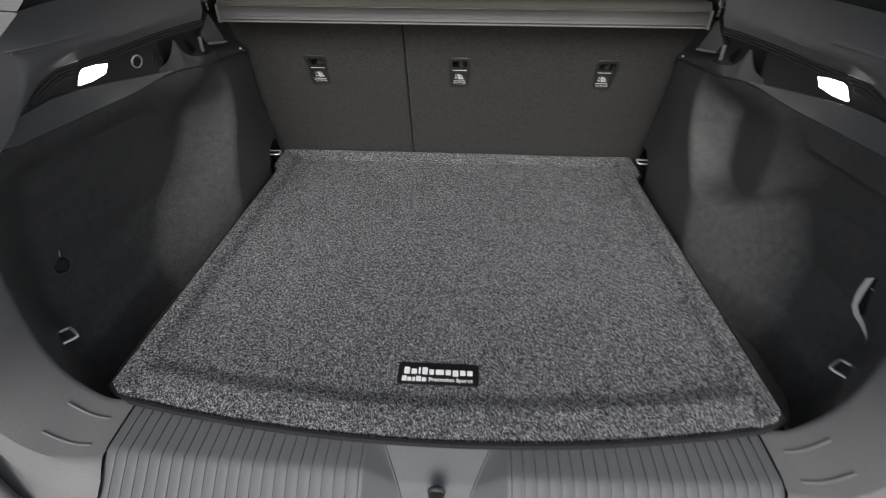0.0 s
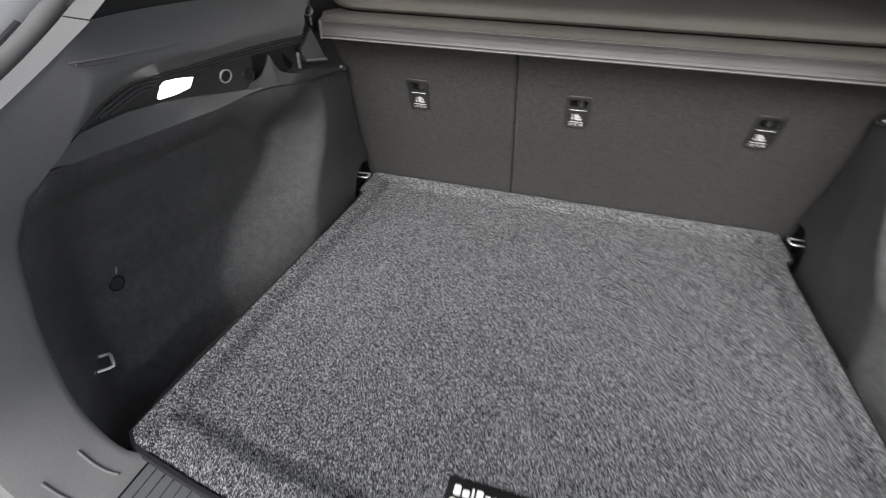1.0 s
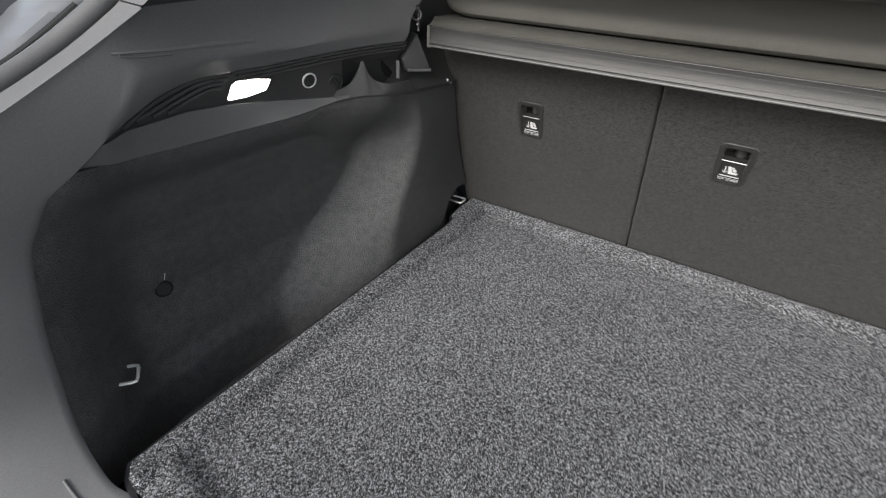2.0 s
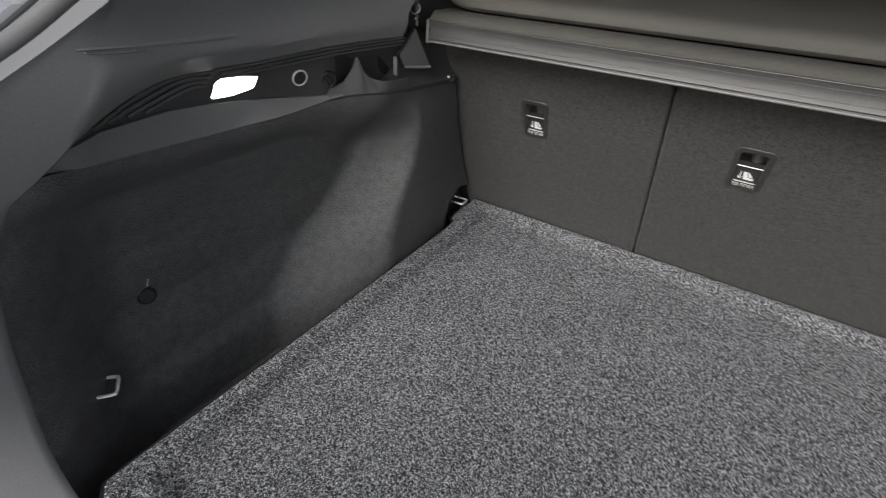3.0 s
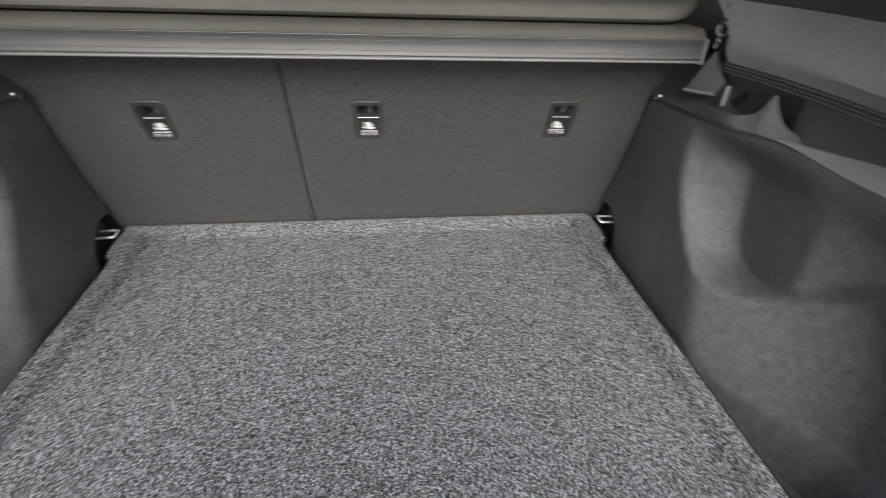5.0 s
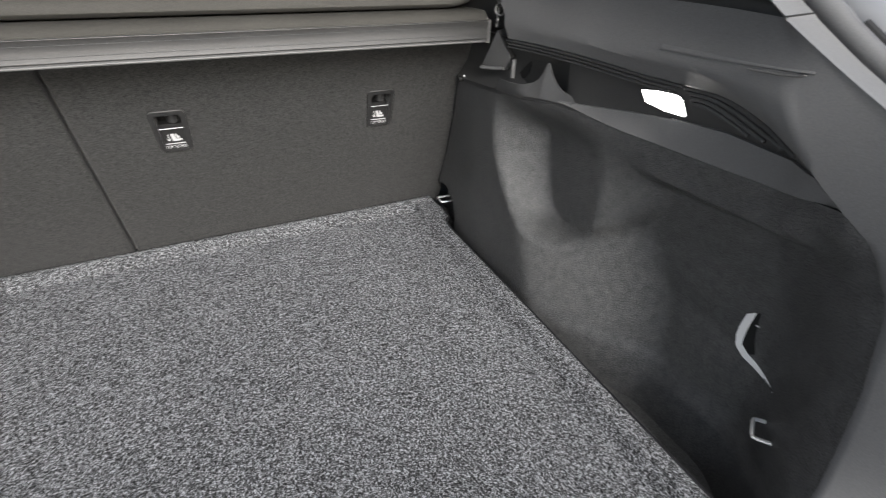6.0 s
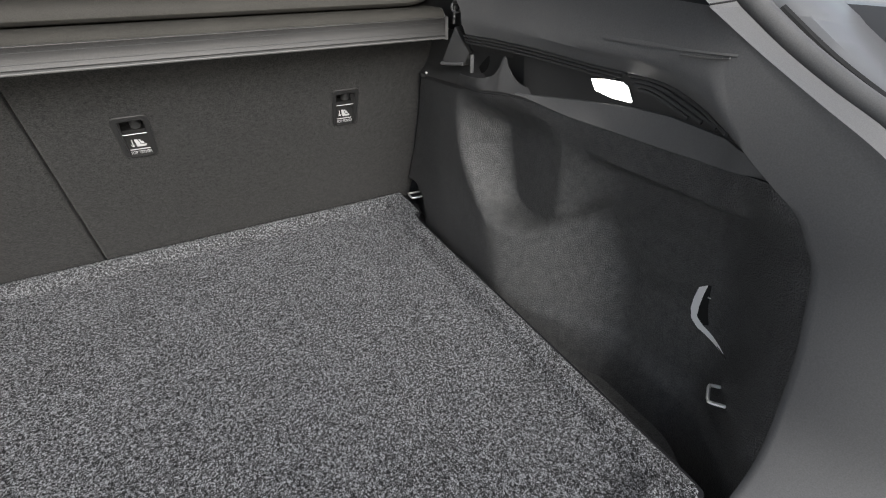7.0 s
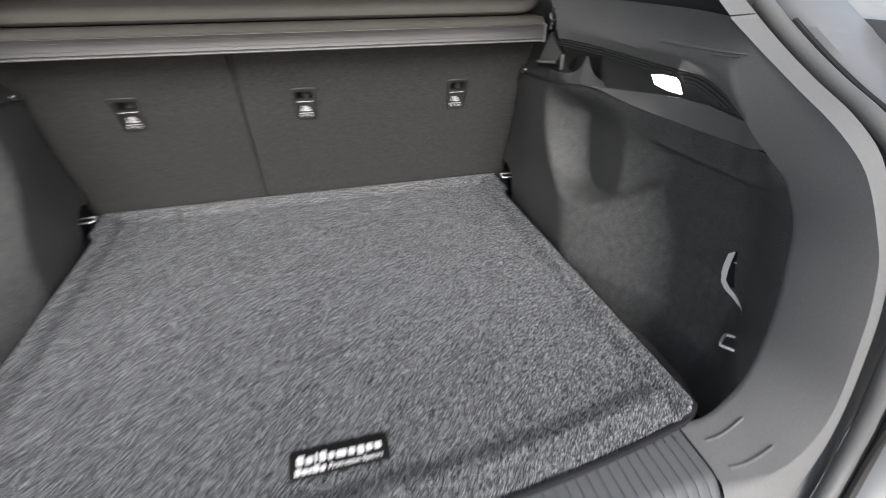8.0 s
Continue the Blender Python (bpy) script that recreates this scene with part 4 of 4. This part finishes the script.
def cargo_mat():
    th = thing("cargo_mat", (0, 0.86, -0.012), "heathered grey carpet boot mat with raised border", "car mat")
    nx, ny = 130, 120
    rows = []
    for j in range(ny + 1):
        v, row = j / ny, []
        for i in range(nx + 1):
            u = 2 * i / nx - 1
            yb = 1.347
            h = mat_half(0.44 + (yb - 0.44) * v)
            x = u * h
            yf = mat_front(x)
            # the two front corners are rounded
            c = max(0.0, abs(x) - (h - 0.03))
            yf += 0.03 - math.sqrt(max(0.0, 0.03 ** 2 - c ** 2)) if c > 0 else 0.0
            y = yf + (yb - yf) * v
            row.append((x, y, mat_height(x, y)))
        rows.append(row)
    part("backing", sheet([[(x, y, z - 0.0022) for x, y, z in r] for r in rows]), M_BACKING, th, "dark carpet backing")
    rim = [rows[0][i] for i in range(nx + 1)]
    left, right = [rows[j][0] for j in range(ny + 1)], [rows[j][nx] for j in range(ny + 1)]
    top = rows[ny]
    loop = left[::-1] + rim[1:-1] + right + top[::-1]
    part("binding", tube([(x, y, max(z, 0) - 0.005) for x, y, z in loop], 0.0055, 6), M_BINDING, th, "black sewn edge binding")
    # yarn tufts, each a small leaning cone of its own grey
    rng = np.random.default_rng(7)
    step = 0.00122
    gx, gy = np.meshgrid(np.arange(-0.55, 0.55, step), np.arange(0.375, 1.347, step))
    px, py = (gx + rng.uniform(-0.5, 0.5, gx.shape) * step).ravel(), (gy + rng.uniform(-0.5, 0.5, gx.shape) * step).ravel()
    half = np.interp(py, MAT_Y, MAT_W)
    edge = half - np.abs(px)
    lead = py - (0.380 + 0.056 * (px / 0.52) ** 2)
    keep = (edge > 0.003) & (lead > 0.003) & (1.346 - py > 0.001) & ((edge + lead > 0.024) | (edge > 0.03) | (lead > 0.03))
    px, py = px[keep], py[keep]
    n = len(px)

    def ease(t):
        t = np.clip(t, 0, 1)
        return t * t * (3 - 2 * t)

    def heights(qx, qy):
        ds, df, db = np.interp(qy, MAT_Y, MAT_W) - np.abs(qx), qy - (0.380 + 0.056 * (qx / 0.52) ** 2), 1.347 - qy
        side = 0.013 * ease((0.056 + 0.017 * np.clip((qy - 1.222) / 0.018, 0, 1) - ds) / 0.026)
        z = np.maximum(np.maximum(side, 0.0095 * ease((0.085 - df) / 0.038) - 0.21 * np.maximum(0.0, 0.047 - df)), 0.017 * np.clip((0.046 - db) / 0.027, 0, 1))
        return z - 0.010 * (1 - ease(np.minimum(np.minimum(ds, df), db) / 0.012))
    pz = heights(px, py)
    e = 0.0015
    gx, gy = (heights(px + e, py) - pz) / e, (heights(px, py + e) - pz) / e
    up = np.stack((-gx, -gy, np.ones(n)), 1)
    up /= np.linalg.norm(up, axis=1)[:, None]
    spin = rng.uniform(0, 2 * np.pi, n)
    along = np.stack((np.cos(spin), np.sin(spin), np.zeros(n)), 1)
    along -= up * (along * up).sum(1)[:, None]
    along /= np.linalg.norm(along, axis=1)[:, None]
    across = np.cross(up, along)
    wide, long_, tall = rng.uniform(0.0007, 0.0011, n), rng.uniform(0.0010, 0.0016, n), rng.uniform(0.0007, 0.0013, n)
    tip, turn = rng.uniform(0.0, 0.0008, n), rng.uniform(0, 2 * np.pi, n)
    at = np.stack((px, py, pz), 1) - up * 0.0004
    co = np.empty((n, 4, 3))
    for k, (ca, sa) in enumerate(((1, 0), (-0.5, 0.866), (-0.5, -0.866))):
        co[:, k] = at + along * (ca * long_)[:, None] + across * (sa * wide)[:, None]
    co[:, 3] = at + along * (tip * np.cos(turn))[:, None] + across * (tip * np.sin(turn))[:, None] + up * tall[:, None]
    faces = (np.array([[0, 1, 3], [1, 2, 3], [2, 0, 3]])[None] + (np.arange(n) * 4)[:, None, None]).reshape(-1, 3).tolist()
    me = bpy.data.meshes.new("carpet_surface")
    me.from_pydata((co.reshape(-1, 3) - np.array(th.location)).tolist(), [], faces)
    me.materials.append(M_CARPET)
    ob = new("carpet_surface", me)
    ob.parent = th
    tagged(ob, "looped grey yarn pile", "", "", "stuff")
    for p in me.polygons:
        p.use_smooth = True
    # sewn label: black patch with light bars for the maker's words
    m = pose(-0.002, 0.4985, 0.0030, -90, 0, 0) @ Matrix.Diagonal((1.07, 1, 1.18, 1))
    patch = part("label_patch", prism(rounded(0.122, 0.037, 0.003), 0.0012, m, 0.0004), M_LABEL, th, "black rubber label patch")
    x = -0.052
    for w, h in ((0.0085, 0.0115), (0.0082, 0.0085), (0.003, 0.0118), (0.0082, 0.0118), (0.007, 0.0085), (0.0125, 0.0085), (0.0082, 0.0085), (0.0085, 0.0105), (0.0082, 0.0085), (0.0082, 0.0085)):
        drop = -0.002 if h == 0.0105 else 0.0
        mm = m @ pose(x + w / 2, -0.0006, 0.0028 + h / 2 - 0.0045 + drop)
        part("bar", prism(rounded(w, h, 0.0014, 3), 0.0007, mm), M_PRINT, patch, smooth=False)
        x += w + 0.0026
    x = -0.054
    for w, h in ((0.0072, 0.0082), (0.0062, 0.0064), (0.0042, 0.0064), (0.0076, 0.0082), (0.0064, 0.0064)):
        part("bar", prism(rounded(w, h, 0.001, 3), 0.0007, m @ pose(x + w / 2, -0.0006, -0.0105 + h / 2 - 0.0032)), M_PRINT, patch, smooth=False)
        x += w + 0.0012
    lettering("Protection System", 0.0085, m @ pose(0.0195, -0.0007, -0.0105), "lettering", M_PRINT, patch, 0.066, 0.00022)
    th.location.x = -0.003


cargo_mat()

# ---------------------------------------------------------------- seat backrests
LEAN_BACK = math.degrees(math.atan(0.385))
SEAT = pose(0, 1.351, 0, LEAN_BACK, 0, 0)     # local z runs up the backrest, local y points into the cabin


def backrest(x0, x1, anchors, label):
    th = thing("rear_seat", ((x0 + x1) / 2, 1.352, 0.0), label, "car seat", "rear seat backrests")
    h, d = 0.475, 0.06
    bm = prism(rounded(x1 - x0, h, 0.014, 5, (x0 + x1) / 2, h / 2 - 0.012), d, SEAT, 0.006, 3)
    holes = [prism(rounded(0.039, 0.0735, 0.004, 5, 0, -0.003, 0.1), 0.034, SEAT @ pose(ax, -0.01, 0.301)) for ax in anchors]
    part("backrest_panel", carve(bm, holes), M_SEAT, th)
    for ax in anchors:
        tether(ax, th)
    return th


def tether(ax, th):
    """Recessed plastic cup with a steel bar, a child-seat sign and its words on the sloping floor."""
    m = SEAT @ pose(ax, 0, 0.301)
    cup = part("tether_anchor", ring_frame(0.056, 0.084, 0.009, 0.0085, 0.003, m), M_BLACK, th, "black plastic top tether anchor cup")
    deep, w = 0.014, 0.0193
    bm = bmesh.new()
    a = [(-w, 0.0, 0.0335), (w, 0.0, 0.0335), (w, 0.024, 0.0335), (-w, 0.024, 0.0335), (w, 0.024, 0.006), (-w, 0.024, 0.006), (w, deep, 0.004), (-w, deep, 0.004), (w * 0.9, 0.0005, -0.0392), (-w * 0.9, 0.0005, -0.0392), (w, 0, 0.004), (-w, 0, 0.004)]
    v = [bm.verts.new(p) for p in a]
    for f in ((0, 1, 2, 3), (3, 2, 4, 5), (5, 4, 6, 7), (7, 6, 8, 9), (1, 10, 6, 4, 2), (11, 0, 3, 5, 7), (10, 8, 6), (11, 7, 9)):
        bm.faces.new([v[q] for q in f])
    bmesh.ops.recalc_face_normals(bm, faces=bm.faces)
    bm.transform(m)
    part("cup_floor", bm, M_LABEL, cup, "glossy black cup floor", smooth=False)
    part("bar", tube([(m @ Vector((x, 0.0030, 0.0030))) for x in (-0.0192, 0.0192)], 0.0007, 8), M_BAR, cup, "bright steel anchor bar")
    part("bolt", tube([(m @ Vector((0.005, 0.018, 0.008))), (m @ Vector((0.005, 0.018, 0.029)))], 0.0085, 12), M_RECESS, cup)
    # the signs lie on the floor, which slopes outwards to its foot
    s = m @ pose(0, 0.00725, -0.0176, -math.degrees(math.atan2(deep - 0.0005, 0.0432))) @ pose(0, -0.0007, 0)
    for out in ([(-0.003, -0.0075), (0.010, -0.0075), (0.012, -0.0045), (0.010, -0.004), (0.003, -0.004), (-0.0005, 0.0055), (-0.0045, 0.0055), (-0.005, 0.0035)],
                [(0.0012, 0.0045), (0.0035, 0.0055), (0.0052, 0.0015), (0.0075, 0.0015), (0.0088, -0.0027), (0.0040, -0.0027)]):
        part("sign", prism(out, 0.0006, s), M_WHITE, cup, "white child seat sign", smooth=False)
    hook = [(-0.0125, -0.002), (-0.0108, -0.0060), (-0.0088, -0.0072), (-0.0068, -0.0060), (-0.0051, -0.002), (-0.0069, -0.0042), (-0.0081, -0.0052), (-0.0081, 0.0050), (-0.0095, 0.0050), (-0.0095, -0.0052), (-0.0107, -0.0042)]
    part("sign", prism(hook, 0.0006, s), M_WHITE, cup, "white anchor sign", smooth=False)
    part("line", prism(rounded(0.031, 0.0016, 0.0005, 2, 0, -0.0120), 0.0006, s), M_WHITE, cup, smooth=False)
    lettering("TOP TETHER", 0.0075, s @ pose(0, 0.0002, -0.0180), "lettering", M_WHITE, cup, 0.033)


def ring_frame(w, h, r, rim, proud, m):
    """A rounded frame, open in the middle."""
    bm = bmesh.new()
    o, i = rounded(w, h, r, 5, 0, 0, 0.1), rounded(w - 2 * rim, h - 2 * rim + 0.0068, r - rim * 0.5, 5, 0, -0.0034, 0.1)
    lo = [bm.verts.new((x, 0.001, z)) for x, z in o]
    a = [bm.verts.new((x, -proud * 0.7, z)) for x, z in o]
    b = [bm.verts.new((x * 0.97, -proud, z * 0.98)) for x, z in o]
    c = [bm.verts.new((x, -proud, z)) for x, z in i]
    e = [bm.verts.new((x, 0.001, z)) for x, z in i]
    n = len(o)
    for s, t in ((lo, a), (a, b), (b, c), (c, e)):
        for k in range(n):
            bm.faces.new((s[k], s[(k + 1) % n], t[(k + 1) % n], t[k]))
    bmesh.ops.recalc_face_normals(bm, faces=bm.faces)
    bm.transform(m)
    return bm


backrest(-0.556, -0.1345, (-0.364,), "narrow folding rear backrest in charcoal felt with one tether anchor")
backrest(-0.1305, 0.560, (0.005, 0.374), "wide folding rear backrest in charcoal felt with two tether anchors")


# ---------------------------------------------------------------- luggage cover
def luggage_cover():
    th = thing("luggage_cover", (0, 1.12, 0.43), "grey roller luggage cover behind the backrests", "luggage cover")
    xs = [-0.522 + 1.05 * i / 60 for i in range(61)]
    # section of the roller case: foot lip, bright face, step and sloping top
    sec = [(1.170, 0.420), (1.120, 0.415), (1.107, 0.4150), (1.1030, 0.4165), (1.1050, 0.4195), (1.1035, 0.4215), (1.1060, 0.4330), (1.1045, 0.4460), (1.1030, 0.4475), (1.1080, 0.4490), (1.1085, 0.4530), (1.1125, 0.4580), (1.1200, 0.4615), (1.1300, 0.4630), (1.170, 0.4620), (1.30, 0.461), (1.75, 0.47)]
    part("roller_case", sheet([[(x, y, z) for y, z in sec[:10]] for x in xs]), M_CASE, th, "satin grey roller case")
    part("roller_cloth", sheet([[(x, y, z) for y, z in sec[9:]] for x in xs]), M_ROLL, th, "olive cloth over the roller")
    part("edge", tube([(x, 1.1035, 0.4478) for x in (xs[0], 0, xs[-1])], 0.0008, 8), M_CASE, th, "fine upper edge of the case")
    for z, y in ((0.4275, 1.1049), (0.4405, 1.1052)):
        part("groove", tube([(x, y, z) for x in (xs[0], 0, xs[-1])], 0.0005, 6), M_RECESS, th, "fine dark groove along the case")
    part("lip", tube([(x, 1.1045, 0.4165) for x in (xs[0], 0, xs[-1])], 0.0018, 8), M_LIP, th, "pale lip along the case")
    for sx, x in ((-1, xs[0]), (1, xs[-1])):
        out = [(1.1015, 0.4138), (1.1015, 0.4495), (1.112, 0.4515), (1.125, 0.462), (1.17, 0.462), (1.17, 0.4138)]
        rows = [[(x + sx * o, y, z) for y, z in out] for o in (-0.002, 0.004)]
        bm = sheet(rows, closed=True)
        bm.faces.new([v for v in bm.verts if abs(v.co.x - (x + sx * 0.004)) < 1e-6])
        part("end_cap", bm, M_LIP, th, "pale end cap", smooth=False)
    # cloth board with a rolled rear edge and rounded corners
    rows = []
    for i in range(61):
        u = 2 * i / 60 - 1
        x = 0.003 + 0.566 * u
        c = max(0.0, abs(u) - 0.82) / 0.18
        back = 0.130 * (1 - math.sqrt(max(0.0, 1 - 0.94 * c * c))) if c else 0.0
        lift = 0.022 * c * c
        prof = [(1.185, 0.4635), (1.155, 0.4640), (1.143, 0.4665), (1.1385, 0.4715), (1.1385, 0.4785), (1.143, 0.4855), (1.152, 0.4905), (1.168, 0.4930), (1.22, 0.4945), (1.35, 0.497), (1.80, 0.505)]
        rows.append([(x, y + back if y < 1.5 else y, z + lift) for y, z in prof])
    part("cover_board", sheet(rows), M_COVER, th, "olive grey cloth board with rolled edge")


luggage_cover()
